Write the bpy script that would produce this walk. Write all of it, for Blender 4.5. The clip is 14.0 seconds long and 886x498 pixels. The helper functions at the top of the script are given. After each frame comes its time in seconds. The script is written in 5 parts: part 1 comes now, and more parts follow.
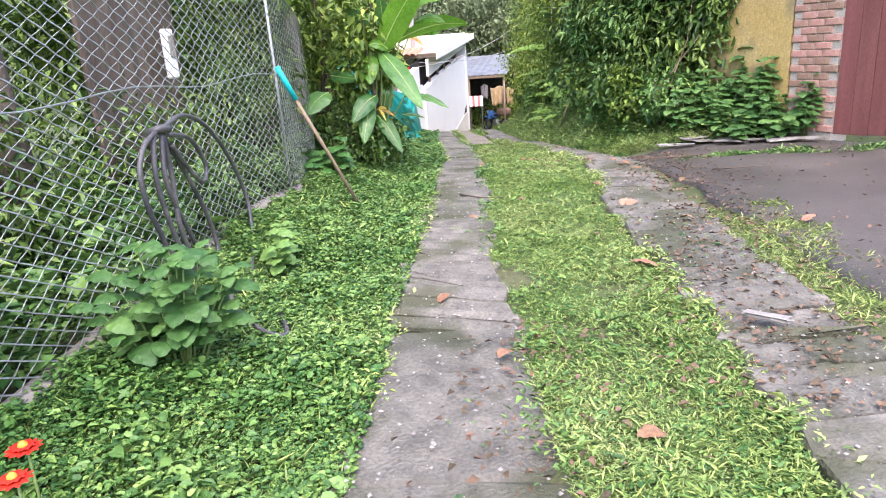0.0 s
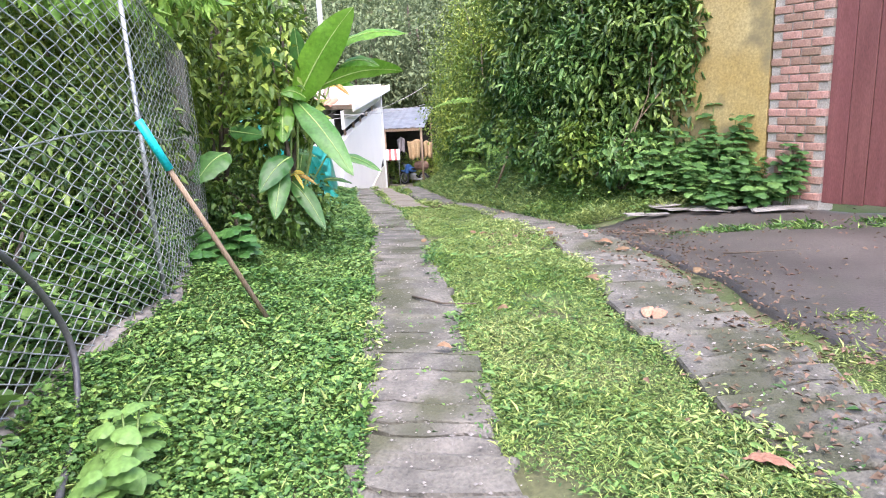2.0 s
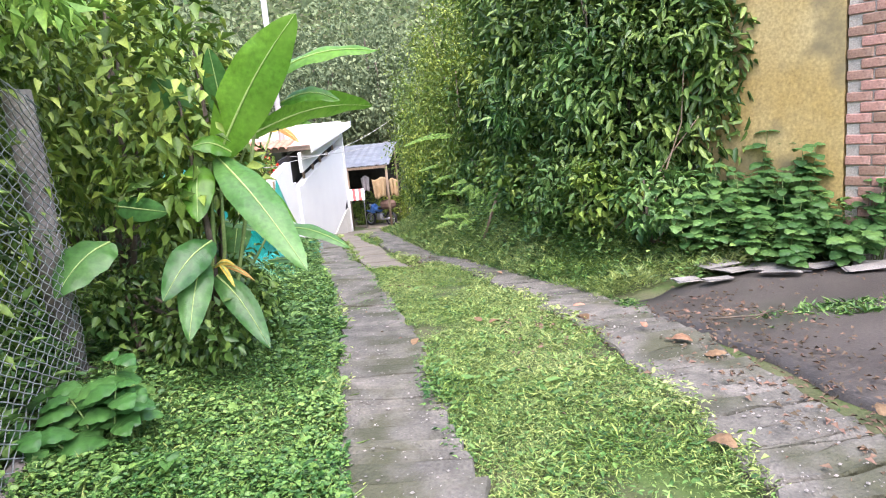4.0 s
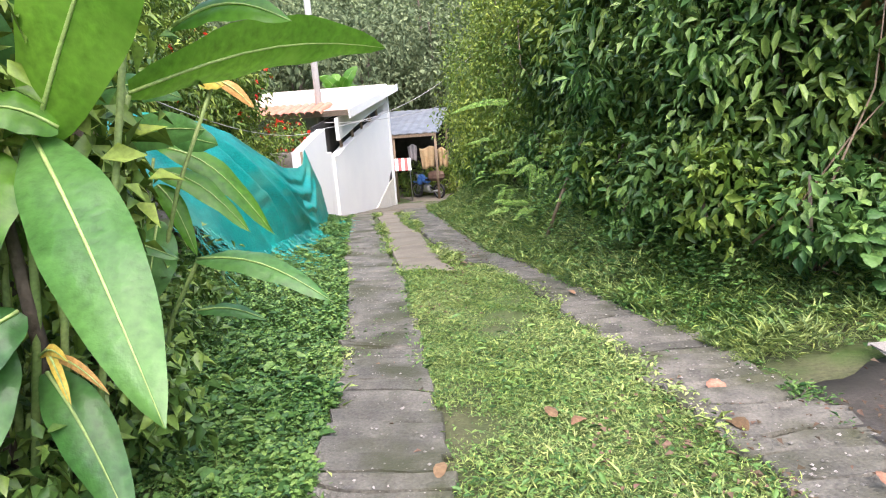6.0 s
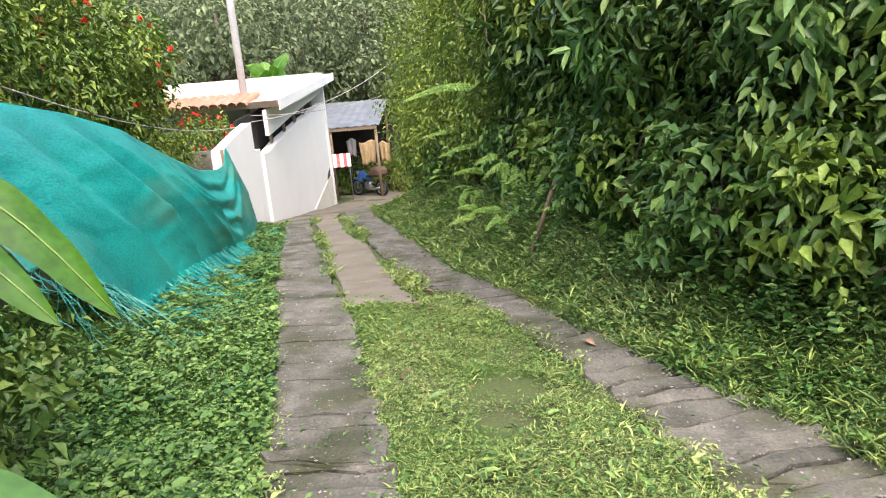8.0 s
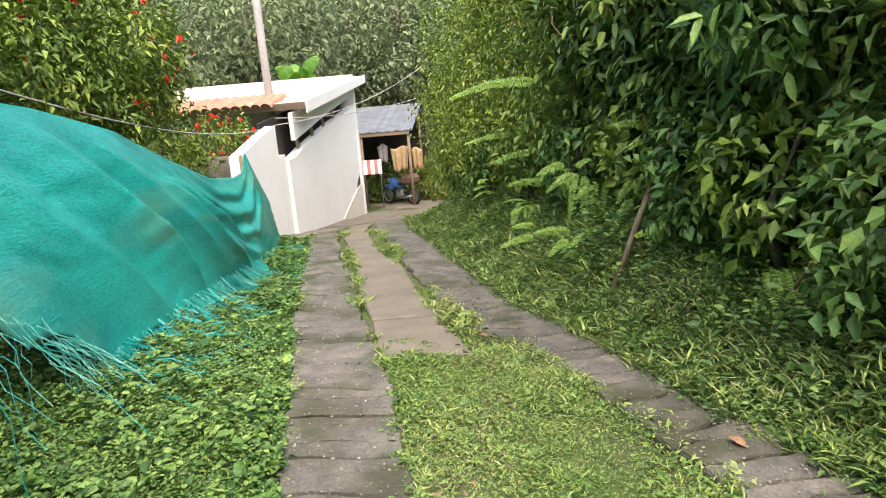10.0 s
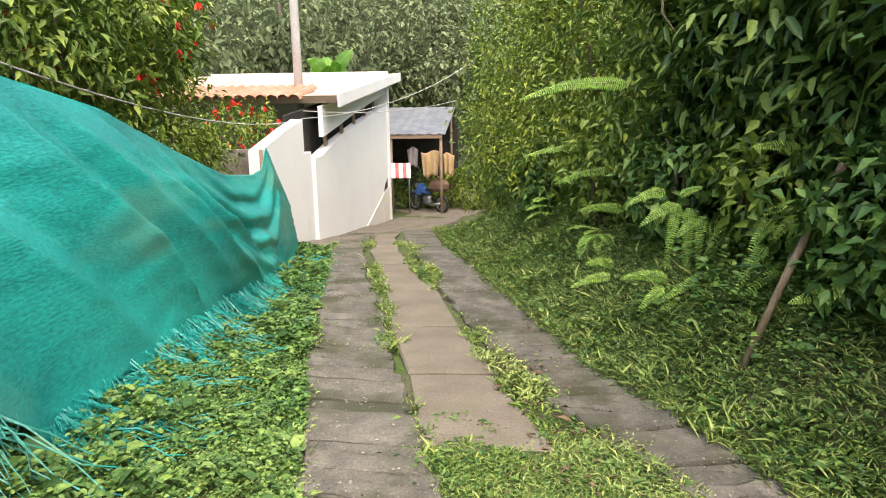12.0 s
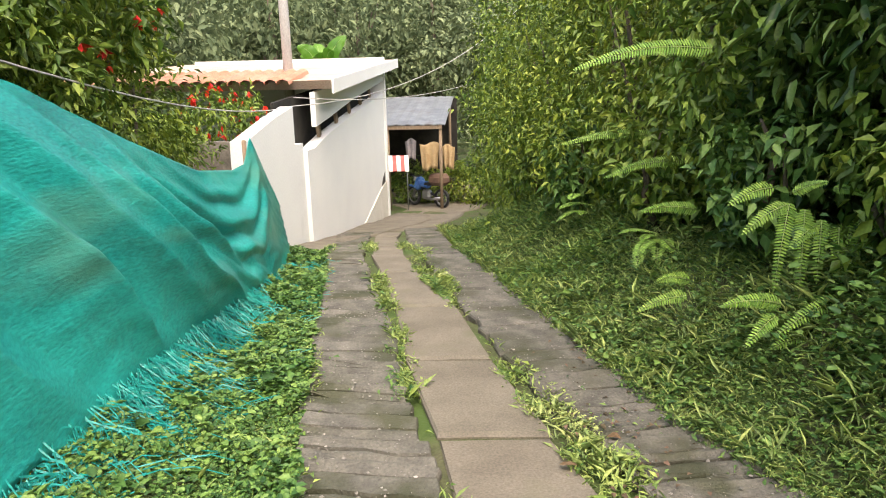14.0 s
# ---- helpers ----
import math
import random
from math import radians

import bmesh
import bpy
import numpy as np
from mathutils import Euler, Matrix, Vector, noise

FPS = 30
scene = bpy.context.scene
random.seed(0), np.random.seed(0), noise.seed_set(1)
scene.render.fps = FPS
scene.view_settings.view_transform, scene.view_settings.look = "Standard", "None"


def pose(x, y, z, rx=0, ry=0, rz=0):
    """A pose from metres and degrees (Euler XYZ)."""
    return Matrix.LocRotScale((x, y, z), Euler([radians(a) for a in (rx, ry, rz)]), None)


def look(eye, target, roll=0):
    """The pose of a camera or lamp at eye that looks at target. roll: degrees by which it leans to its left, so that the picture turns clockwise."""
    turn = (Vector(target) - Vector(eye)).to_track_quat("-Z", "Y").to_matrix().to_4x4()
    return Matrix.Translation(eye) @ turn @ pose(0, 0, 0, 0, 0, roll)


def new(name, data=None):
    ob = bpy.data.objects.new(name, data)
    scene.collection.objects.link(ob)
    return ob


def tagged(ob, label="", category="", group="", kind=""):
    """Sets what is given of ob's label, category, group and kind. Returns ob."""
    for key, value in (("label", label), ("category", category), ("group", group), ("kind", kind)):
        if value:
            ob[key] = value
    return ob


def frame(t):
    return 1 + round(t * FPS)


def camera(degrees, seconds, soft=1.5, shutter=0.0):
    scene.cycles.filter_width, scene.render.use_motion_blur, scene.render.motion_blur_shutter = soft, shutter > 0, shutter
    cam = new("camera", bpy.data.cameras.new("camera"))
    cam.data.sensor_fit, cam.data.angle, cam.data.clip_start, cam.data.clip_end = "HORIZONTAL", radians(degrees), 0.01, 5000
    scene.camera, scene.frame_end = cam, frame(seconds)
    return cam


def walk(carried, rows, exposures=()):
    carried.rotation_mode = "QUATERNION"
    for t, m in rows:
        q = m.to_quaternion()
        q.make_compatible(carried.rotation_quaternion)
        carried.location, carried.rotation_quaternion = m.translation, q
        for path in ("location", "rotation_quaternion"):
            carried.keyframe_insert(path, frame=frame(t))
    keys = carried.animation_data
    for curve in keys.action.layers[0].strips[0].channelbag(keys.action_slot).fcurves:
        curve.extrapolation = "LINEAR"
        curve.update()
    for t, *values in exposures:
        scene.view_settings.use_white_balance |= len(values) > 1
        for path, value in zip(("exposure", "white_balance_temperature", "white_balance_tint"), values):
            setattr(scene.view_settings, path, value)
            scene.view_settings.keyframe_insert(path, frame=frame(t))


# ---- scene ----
cam = camera(67.9, 14.0, 1.1)
PATH = [
    (0, (1.594, -1.493, 2.041), (1.172, 0.371, 1.453), -4.1),
    (0.5, (1.411, -1.128, 2.009), (1.01, 0.739, 1.417), -3.9),
    (1, (1.354, -0.741, 2.026), (1.026, 1.186, 1.6), -4.3),
    (1.1, (1.327, -0.639, 2.03), (1.115, 1.303, 1.602), -2.8),
    (1.5, (1.2, -0.347, 2.054), (1.012, 1.618, 1.733), -0.7),
    (2, (1.065, 0.061, 2.032), (0.91, 2.001, 1.573), -2.9),
    (2.5, (0.978, 0.521, 2.073), (0.756, 2.474, 1.703), -1.7),
    (3, (0.88, 0.988, 2.107), (0.824, 2.96, 1.777), -3.6),
    (5.3, (0.724, 3.182, 2.096), (0.64, 5.125, 1.629), -6.7),
    (5.5, (0.744, 3.398, 2.079), (0.644, 5.339, 1.607), -5.7),
    (6, (0.714, 3.93, 2.064), (0.507, 5.865, 1.604), -4.4),
    (6.5, (0.616, 4.399, 2.059), (0.484, 6.314, 1.496), -6.6),
    (7, (0.567, 4.858, 2.057), (0.395, 6.788, 1.559), -4.9),
    (7.5, (0.489, 5.217, 2.013), (0.443, 7.152, 1.513), -3.9),
    (9.8, (0.21, 6.644, 1.914), (0.154, 8.588, 1.449), -7.0),
    (10, (0.188, 6.772, 1.876), (0.076, 8.713, 1.406), -4.7),
    (10.5, (0.06, 7.057, 1.852), (-0.166, 8.98, 1.352), 0.4),
    (11, (-0.011, 7.357, 1.845), (-0.309, 9.287, 1.413), -0.3),
    (11.5, (-0.077, 7.68, 1.817), (-0.312, 9.619, 1.389), 1.2),
    (12, (-0.181, 7.967, 1.81), (-0.342, 9.909, 1.359), -0.8),
    (12.5, (-0.263, 8.266, 1.776), (-0.447, 10.199, 1.296), 1.3),
    (13, (-0.361, 8.514, 1.756), (-0.536, 10.444, 1.261), -1.1),
    (13.5, (-0.389, 8.829, 1.708), (-0.643, 10.763, 1.264), 0.3),
    (14, (-0.491, 9.069, 1.691), (-0.633, 11.007, 1.218), -1.3),
]
walk(cam, [(t, look(eye, target, roll)) for t, eye, target, roll in PATH],
     exposures=[(0.0, 1.86, 6100, 22), (3.0, 1.95, 6000, 22), (5.5, 1.78, 6200, 18), (9.8, 1.64, 6950, 14), (14.0, 1.6, 7300, 13)])

# ---- sky, sun, exposure ----
SUN_EL, SUN_AZ = 62.0, 161.0
world = bpy.data.worlds.new("sky")
scene.world = world
world.use_nodes = True
wn = world.node_tree
sky = wn.nodes.new("ShaderNodeTexSky")
sky.sky_type, sky.sun_disc = "NISHITA", False
sky.sun_elevation, sky.sun_rotation = radians(SUN_EL), radians(SUN_AZ)
sky.air_density, sky.dust_density = 1.2, 3.0
wn.nodes["Background"].inputs[1].default_value = 0.15
wn.links.new(sky.outputs[0], wn.nodes["Background"].inputs[0])
sun = new("sun", bpy.data.lights.new("sun", "SUN"))
sun.data.energy, sun.data.angle, sun.data.color = 1.7, radians(75), (1.0, 0.95, 0.86)
sa, se = radians(SUN_AZ), radians(SUN_EL)
sun.matrix_world = look((math.sin(sa) * math.cos(se) * 50, math.cos(sa) * math.cos(se) * 50, math.sin(se) * 50), (0, 0, 0))


# ---- materials ----
def mat(name, c1, c2, scale=8.0, rough=0.8, bump=0.3, fine=80.0, metal=0.0, stain=None, stain_scale=1.2, stain_at=0.55, jitter=0.0, trans=0.0, island=False, spec=0.4, stretch=(1, 1, 1)):
    """Two-scale noise material: broad tone, fine grain with relief, stains, and a tone of each piece."""
    m = bpy.data.materials.new(name)
    m.use_nodes = True
    n, l = m.node_tree.nodes, m.node_tree.links
    b = n["Principled BSDF"]
    b.inputs["Roughness"].default_value, b.inputs["Metallic"].default_value = rough, metal
    b.inputs["Specular IOR Level"].default_value = spec
    tc = n.new("ShaderNodeTexCoord")
    mp = n.new("ShaderNodeMapping")
    mp.inputs["Scale"].default_value = stretch
    l.new(tc.outputs["Object"], mp.inputs[0])

    def noise_node(s, d=4):
        t = n.new("ShaderNodeTexNoise")
        t.inputs["Scale"].default_value, t.inputs["Detail"].default_value = s, d
        l.new(mp.outputs[0], t.inputs["Vector"])
        return t

    def mix(fac, a, c, mode="MIX"):
        x = n.new("ShaderNodeMix")
        x.data_type, x.blend_type = "RGBA", mode
        for sock, v in ((x.inputs[0], fac), (x.inputs[6], a), (x.inputs[7], c)):
            if isinstance(v, (int, float)):
                sock.default_value = v
            elif isinstance(v, tuple):
                sock.default_value = (*v, 1)
            else:
                l.new(v, sock)
        return x.outputs[2]

    def ramp(src, lo, hi):
        r = n.new("ShaderNodeMapRange")
        r.inputs[1].default_value, r.inputs[2].default_value = lo, hi
        l.new(src, r.inputs[0])
        return r.outputs[0]

    n1, n2 = noise_node(scale), noise_node(fine, 3)
    col = mix(ramp(n1.outputs[0], 0.32, 0.68), c1, c2)
    col = mix(0.35, col, ramp(n2.outputs[0], 0.2, 0.8), "OVERLAY")
    if stain:
        n3 = noise_node(stain_scale, 6)
        col = mix(ramp(n3.outputs[0], stain_at, stain_at + 0.14), col, stain)
    if jitter:
        if island:
            src = n.new("ShaderNodeNewGeometry").outputs["Random Per Island"]
        else:
            src = n.new("ShaderNodeObjectInfo").outputs["Random"]
        hs = n.new("ShaderNodeHueSaturation")
        r = n.new("ShaderNodeMapRange")
        r.inputs[3].default_value, r.inputs[4].default_value = 1 - jitter, 1 + jitter
        l.new(src, r.inputs[0])
        l.new(r.outputs[0], hs.inputs["Value"])
        r2 = n.new("ShaderNodeMapRange")
        r2.inputs[3].default_value, r2.inputs[4].default_value = 0.5 + jitter * 0.05, 0.5 - jitter * 0.05
        l.new(src, r2.inputs[0])
        l.new(r2.outputs[0], hs.inputs["Hue"])
        l.new(col, hs.inputs["Color"])
        col = hs.outputs[0]
    l.new(col, b.inputs["Base Color"])
    if bump:
        bp = n.new("ShaderNodeBump")
        bp.inputs["Strength"].default_value, bp.inputs["Distance"].default_value = bump, 0.01
        l.new(n2.outputs[0], bp.inputs["Height"])
        l.new(bp.outputs[0], b.inputs["Normal"])
    if trans:
        tr = n.new("ShaderNodeBsdfTranslucent")
        l.new(col, tr.inputs[0])
        ms = n.new("ShaderNodeMixShader")
        ms.inputs[0].default_value = trans
        l.new(b.outputs[0], ms.inputs[1])
        l.new(tr.outputs[0], ms.inputs[2])
        l.new(ms.outputs[0], n["Material Output"].inputs[0])
    return m


def leafy(name, c1, c2, rough=0.45, jitter=0.45, trans=0.15, spec=0.32):
    return mat(name, c1, c2, 1.3, rough, 0.0, 60.0, jitter=jitter, island=True, trans=trans, spec=spec)


M_SOIL = mat("soil_and_moss", (0.055, 0.075, 0.022), (0.11, 0.1, 0.055), 3.0, 0.95, 0.8, 45.0, stain=(0.06, 0.1, 0.02), stain_scale=1.5, stain_at=0.45)
M_STRIP = mat("weathered_concrete", (0.085, 0.08, 0.066), (0.165, 0.152, 0.126), 7.0, 0.75, 1.0, 70.0, stain=(0.06, 0.062, 0.034), stain_scale=2.2, stain_at=0.48, jitter=0.14)
M_SLAB = mat("smooth_concrete", (0.14, 0.12, 0.09), (0.2, 0.174, 0.134), 3.0, 0.85, 0.35, 90.0, stain=(0.15, 0.14, 0.09), stain_scale=2.0, stain_at=0.6, jitter=0.08)
M_PAD = mat("damp_concrete", (0.05, 0.044, 0.038), (0.088, 0.077, 0.066), 1.5, 0.55, 0.5, 60.0, stain=(0.045, 0.048, 0.033), stain_scale=0.8, stain_at=0.58)
M_WHITE = mat("whitewashed_plaster", (0.88, 0.87, 0.84), (0.84, 0.83, 0.81), 1.2, 0.85, 0.25, 40.0, stain=(0.7, 0.7, 0.66), stain_scale=0.9, stain_at=0.66)
M_CREAM = mat("cream_plaster", (0.66, 0.62, 0.53), (0.74, 0.7, 0.62), 2.0, 0.85, 0.3, 40.0, stain=(0.5, 0.47, 0.4), stain_scale=1.5, stain_at=0.6)
# damp soil colour, with the shadow of the track joints darkened into it
M_BED = mat("shaded_damp_humus", (0.022, 0.02, 0.014), (0.045, 0.04, 0.028), 9.0, 0.9, 0.8, 60.0)
M_GREYW = mat("grey_wall", (0.16, 0.14, 0.12), (0.28, 0.25, 0.21), 2.0, 0.9, 0.7, 30.0, stain=(0.07, 0.065, 0.05), stain_scale=1.2)
M_YELLOW = mat("yellow_plaster", (0.4, 0.28, 0.09), (0.47, 0.37, 0.17), 1.5, 0.85, 0.12, 40.0, stain=(0.22, 0.18, 0.09), stain_scale=1.8, stain_at=0.5)
M_BRICK = mat("clay_brick", (0.32, 0.17, 0.12), (0.44, 0.28, 0.21), 6.0, 0.9, 0.6, 70.0, stain=(0.5, 0.42, 0.34), stain_scale=5.0, stain_at=0.6, jitter=0.25)
M_MORTAR = mat("mortar", (0.36, 0.32, 0.26), (0.45, 0.4, 0.33), 8.0, 0.95, 0.6)
M_GATE = mat("red_painted_boards", (0.15, 0.052, 0.044), (0.2, 0.075, 0.062), 2.5, 0.65, 0.35, 50.0, stain=(0.13, 0.045, 0.035), stain_scale=2.2, stain_at=0.62, jitter=0.12, stretch=(4, 4, 0.5))
M_TARP = mat("turquoise_net", (0.0, 0.23, 0.21), (0.008, 0.4, 0.35), 0.7, 0.34, 0.55, 26.0, stain=(0.1, 0.37, 0.28), stain_scale=0.4, stain_at=0.53, trans=0.2, stretch=(1, 1, 3.0), spec=0.6)
M_ROOF = mat("pale_roof_sheet", (0.5, 0.35, 0.26), (0.58, 0.45, 0.36), 2.0, 0.75, 0.2, 50.0, stain=(0.45, 0.36, 0.28), stain_scale=1.4, stain_at=0.6)
M_TILE = mat("terracotta", (0.42, 0.17, 0.1), (0.52, 0.26, 0.17), 4.0, 0.8, 0.4, 60.0, jitter=0.2)
M_TIN = mat("grey_corrugated_sheet", (0.2, 0.21, 0.22), (0.32, 0.33, 0.34), 2.0, 0.45, 0.15, 40.0, metal=0.5, stain=(0.2, 0.18, 0.16), stain_scale=1.5, stain_at=0.6)
# near-black colour that stands in for the shade inside openings
M_DARK = mat("dark_interior_shade", (0.02, 0.018, 0.016), (0.045, 0.04, 0.035), 3.0, 0.9, 0.2)
M_POLE = mat("weathered_pole", (0.4, 0.385, 0.365), (0.52, 0.5, 0.475), 3.0, 0.8, 0.3, 60.0, stretch=(3, 3, 0.4))
M_WIRE = mat("galvanised_wire", (0.3, 0.31, 0.31), (0.45, 0.47, 0.46), 6.0, 0.45, 0.0, 60.0, metal=0.6)
M_WOOD = mat("weathered_wood", (0.2, 0.14, 0.09), (0.3, 0.22, 0.15), 6.0, 0.85, 0.5, 60.0, stretch=(4, 4, 0.6))
M_BARK = mat("bark", (0.07, 0.055, 0.04), (0.14, 0.11, 0.08), 6.0, 0.95, 0.8, 40.0)
M_TURQ = mat("turquoise_grip", (0.0, 0.4, 0.42), (0.01, 0.48, 0.5), 4.0, 0.45, 0.1)
M_HOSE = mat("black_hose", (0.05, 0.05, 0.055), (0.1, 0.095, 0.095), 6.0, 0.45, 0.1, stain=(0.2, 0.18, 0.16), stain_scale=5, stain_at=0.6)
F_HEDGE = leafy("hedge_leaf", (0.1, 0.18, 0.025), (0.18, 0.26, 0.045), 0.42, 0.55)
F_DARK = leafy("dark_glossy_leaf", (0.065, 0.135, 0.025), (0.13, 0.21, 0.045), 0.38, 0.6, 0.14, 0.35)
F_YELLOW = leafy("yellow_green_leaf", (0.14, 0.22, 0.028), (0.24, 0.31, 0.05), 0.45, 0.55)
# distance haze is mixed into this paler, greyer leaf colour
F_FAR = leafy("far_leaf_hazed", (0.13, 0.17, 0.08), (0.2, 0.245, 0.125), 0.8, 0.35, 0.2, 0.2)
F_BIG = mat("broad_leaf_bright", (0.07, 0.2, 0.015), (0.12, 0.27, 0.025), 2.5, 0.36, 0.25, 35.0, trans=0.35, jitter=0.15, stain=(0.13, 0.28, 0.03), stain_scale=3.0, stain_at=0.55)
F_BIGD = mat("broad_leaf_dark", (0.045, 0.135, 0.028), (0.08, 0.19, 0.045), 2.5, 0.34, 0.3, 35.0, trans=0.2, jitter=0.2)
F_HERB = mat("herb_leaf", (0.05, 0.13, 0.03), (0.09, 0.19, 0.045), 6.0, 0.5, 0.4, 50.0, trans=0.25, jitter=0.3)
F_RIB = mat("leaf_midrib", (0.3, 0.42, 0.12), (0.36, 0.46, 0.16), 4.0, 0.5, 0.0)
F_DRYB = mat("dried_leaf", (0.42, 0.2, 0.06), (0.55, 0.3, 0.1), 5.0, 0.8, 0.4, jitter=0.2)
F_OCHRE = mat("yellowed_leaf", (0.6, 0.42, 0.05), (0.66, 0.5, 0.1), 5.0, 0.6, 0.2, jitter=0.15, trans=0.2)
M_STEM = mat("plant_stem", (0.12, 0.2, 0.05), (0.2, 0.26, 0.08), 8.0, 0.6, 0.1)
F_GRASS = leafy("grass_blade", (0.18, 0.28, 0.06), (0.32, 0.39, 0.14), 0.6, 0.5)
F_WEED = leafy("weed_leaf", (0.07, 0.165, 0.035), (0.135, 0.24, 0.06), 0.45, 0.6)
F_FERN = leafy("fern_leaf", (0.19, 0.36, 0.05), (0.28, 0.45, 0.09), 0.5, 0.25)
F_DRY = leafy("dry_leaf", (0.085, 0.055, 0.033), (0.17, 0.115, 0.07), 0.7, 0.5, 0.1)
F_RED = leafy("red_petal", (0.6, 0.02, 0.01), (0.7, 0.06, 0.02), 0.5, 0.15)
F_ORANGE = leafy("orange_petal", (0.75, 0.3, 0.02), (0.8, 0.42, 0.05), 0.5, 0.15)


# ---- mesh helpers ----
def link(name, me, material, parent=None, label=""):
    ob = new(name, me)
    if material:
        me.materials.append(material)
    if parent:
        ob.parent = parent
    if label:
        ob["label"] = label
    return ob


def part(name, bm, material, parent=None, label="", smooth=False):
    me = bpy.data.meshes.new(name)
    bm.normal_update()
    bm.to_mesh(me)
    bm.free()
    if smooth:
        me.polygons.foreach_set("use_smooth", [True] * len(me.polygons))
    return link(name, me, material, parent, label)


def raw(name, verts, faces, material, parent=None, label="", smooth=False):
    me = bpy.data.meshes.new(name)
    me.from_pydata([tuple(map(float, v)) for v in verts], [], [tuple(map(int, f)) for f in faces])
    if smooth:
        me.polygons.foreach_set("use_smooth", [True] * len(me.polygons))
    me.update()
    return link(name, me, material, parent, label)


def empty(name, loc, label, category, group="", kind=""):
    ob = new(name)
    ob.location = loc
    return tagged(ob, label, category, group, kind)


def adopt(thing, parts):
    """Parts built in world places become children of a thing."""
    for p in parts:
        p.parent = thing
        p.matrix_parent_inverse = Matrix.Translation(-Vector(thing.location))
    return thing


def box(bm, m, sx, sy, sz, bevel=0.0):
    r = bmesh.ops.create_cube(bm, size=1.0, matrix=m @ Matrix.Diagonal((sx, sy, sz, 1)))
    if bevel:
        es = list({e for v in r["verts"] for e in v.link_edges})
        bmesh.ops.bevel(bm, geom=es, offset=bevel, segments=1, affect="EDGES")


def tube(name, pts, r, material, parent=None, label="", sides=7, r2=None):
    """A round tube along points, tapering from r to r2."""
    pts = [Vector(p) for p in pts]
    r2 = r if r2 is None else r2
    vs, fs = [], []
    for i, p in enumerate(pts):
        d = (pts[min(i + 1, len(pts) - 1)] - pts[max(i - 1, 0)]).normalized()
        a = d.orthogonal().normalized() if i == 0 else (a - d * a.dot(d)).normalized()
        c = d.cross(a)
        rr = r + (r2 - r) * i / max(1, len(pts) - 1)
        for k in range(sides):
            w = 2 * math.pi * k / sides
            vs.append(p + (a * math.cos(w) + c * math.sin(w)) * rr)
    for i in range(len(pts) - 1):
        for k in range(sides):
            fs.append((i * sides + k, i * sides + (k + 1) % sides, (i + 1) * sides + (k + 1) % sides, (i + 1) * sides + k))
    fs += [tuple(range(sides))[::-1], tuple(range((len(pts) - 1) * sides, len(pts) * sides))]
    return raw(name, vs, fs, material, parent, label, True)


def unit(a):
    return a / np.maximum(np.linalg.norm(a, axis=1, keepdims=True), 1e-9)


def leaves(name, P, D, U, L, W, material, parent=None, label="", fold=0.25, bend=0.25, oval=False):
    """Many folded pointed leaves in one mesh: base P, direction D, upper side U, length L, width W."""
    n = len(P)
    D = unit(D)
    S = unit(np.cross(D, U))
    U = np.cross(S, D)
    L, W = L[:, None], W[:, None]
    if oval:
        lo, hi = P + D * L * 0.22, P + D * L * 0.66 - U * L * bend * 0.4
        v = np.stack([P, lo + S * W * 0.42 + U * W * fold * 0.8, hi + S * W * 0.42 + U * W * fold * 0.8, P + D * L - U * L * bend,
                      hi - S * W * 0.42 + U * W * fold * 0.8, lo - S * W * 0.42 + U * W * fold * 0.8], 1)
        tri = ((0, 1, 2), (0, 2, 3), (0, 3, 4), (0, 4, 5))
    else:
        mid = P + D * L * 0.42
        v = np.stack([P, mid + S * W * 0.5 + U * W * fold, P + D * L - U * L * bend, mid - S * W * 0.5 + U * W * fold], 1)
        tri = ((0, 1, 2), (0, 2, 3))
    k, m = v.shape[1], len(tri)
    f = (np.arange(n)[:, None, None] * k + np.array(tri)[None]).reshape(-1)
    me = bpy.data.meshes.new(name)
    me.vertices.add(n * k)
    me.vertices.foreach_set("co", v.reshape(-1))
    me.loops.add(n * m * 3)
    me.loops.foreach_set("vertex_index", f)
    me.polygons.add(n * m)
    me.polygons.foreach_set("loop_start", np.arange(n * m) * 3)
    me.update(calc_edges=True)
    return link(name, me, material, parent, label)


# ---- lie of the land ----
def lerp(table, v):
    return np.interp(v, [a for a, b in table], [b for a, b in table])


SLOPE = [(-12, 0.85), (-2, 0.86), (3, 0.81), (4, 0.77), (5.8, 0.67), (8, 0.42), (10.7, 0.2), (12.3, 0.0), (15.3, -0.2), (17, -0.32), (20, -0.75), (28, -1.85), (37, -2.3), (60, -3), (75, 0), (110, 22), (150, 38), (700, 60)]
LSTRIP_L = [(-12, 1.5), (0, 0.88), (2.1, 0.55), (3.7, 0.32), (5.1, 0.04), (6.7, -0.19), (8.4, -0.56), (10.1, -0.94), (11.8, -1.41), (13.6, -1.82), (15.9, -2.3), (16.7, -2.5), (20, -3.1)]
LSTRIP_R = [(-12, 2.2), (0, 1.6), (2.1, 1.09), (3.7, 0.86), (5.2, 0.58), (6.5, 0.39), (9.25, -0.16), (10.6, -0.46), (12.5, -0.96), (14.2, -1.34), (16, -1.83), (16.7, -2.01), (20, -2.55)]
SLAB_L = [(10, -0.33), (10.6, -0.46), (11.6, -0.69), (12.4, -0.87), (14.2, -1.27), (15.6, -1.62), (16.7, -1.9), (20, -2.45)]
SLAB_R = [(10, 0.25), (10.6, 0.12), (11.5, -0.1), (12.7, -0.38), (14.5, -0.82), (15.6, -1.2), (17.1, -1.58), (20, -2.1)]
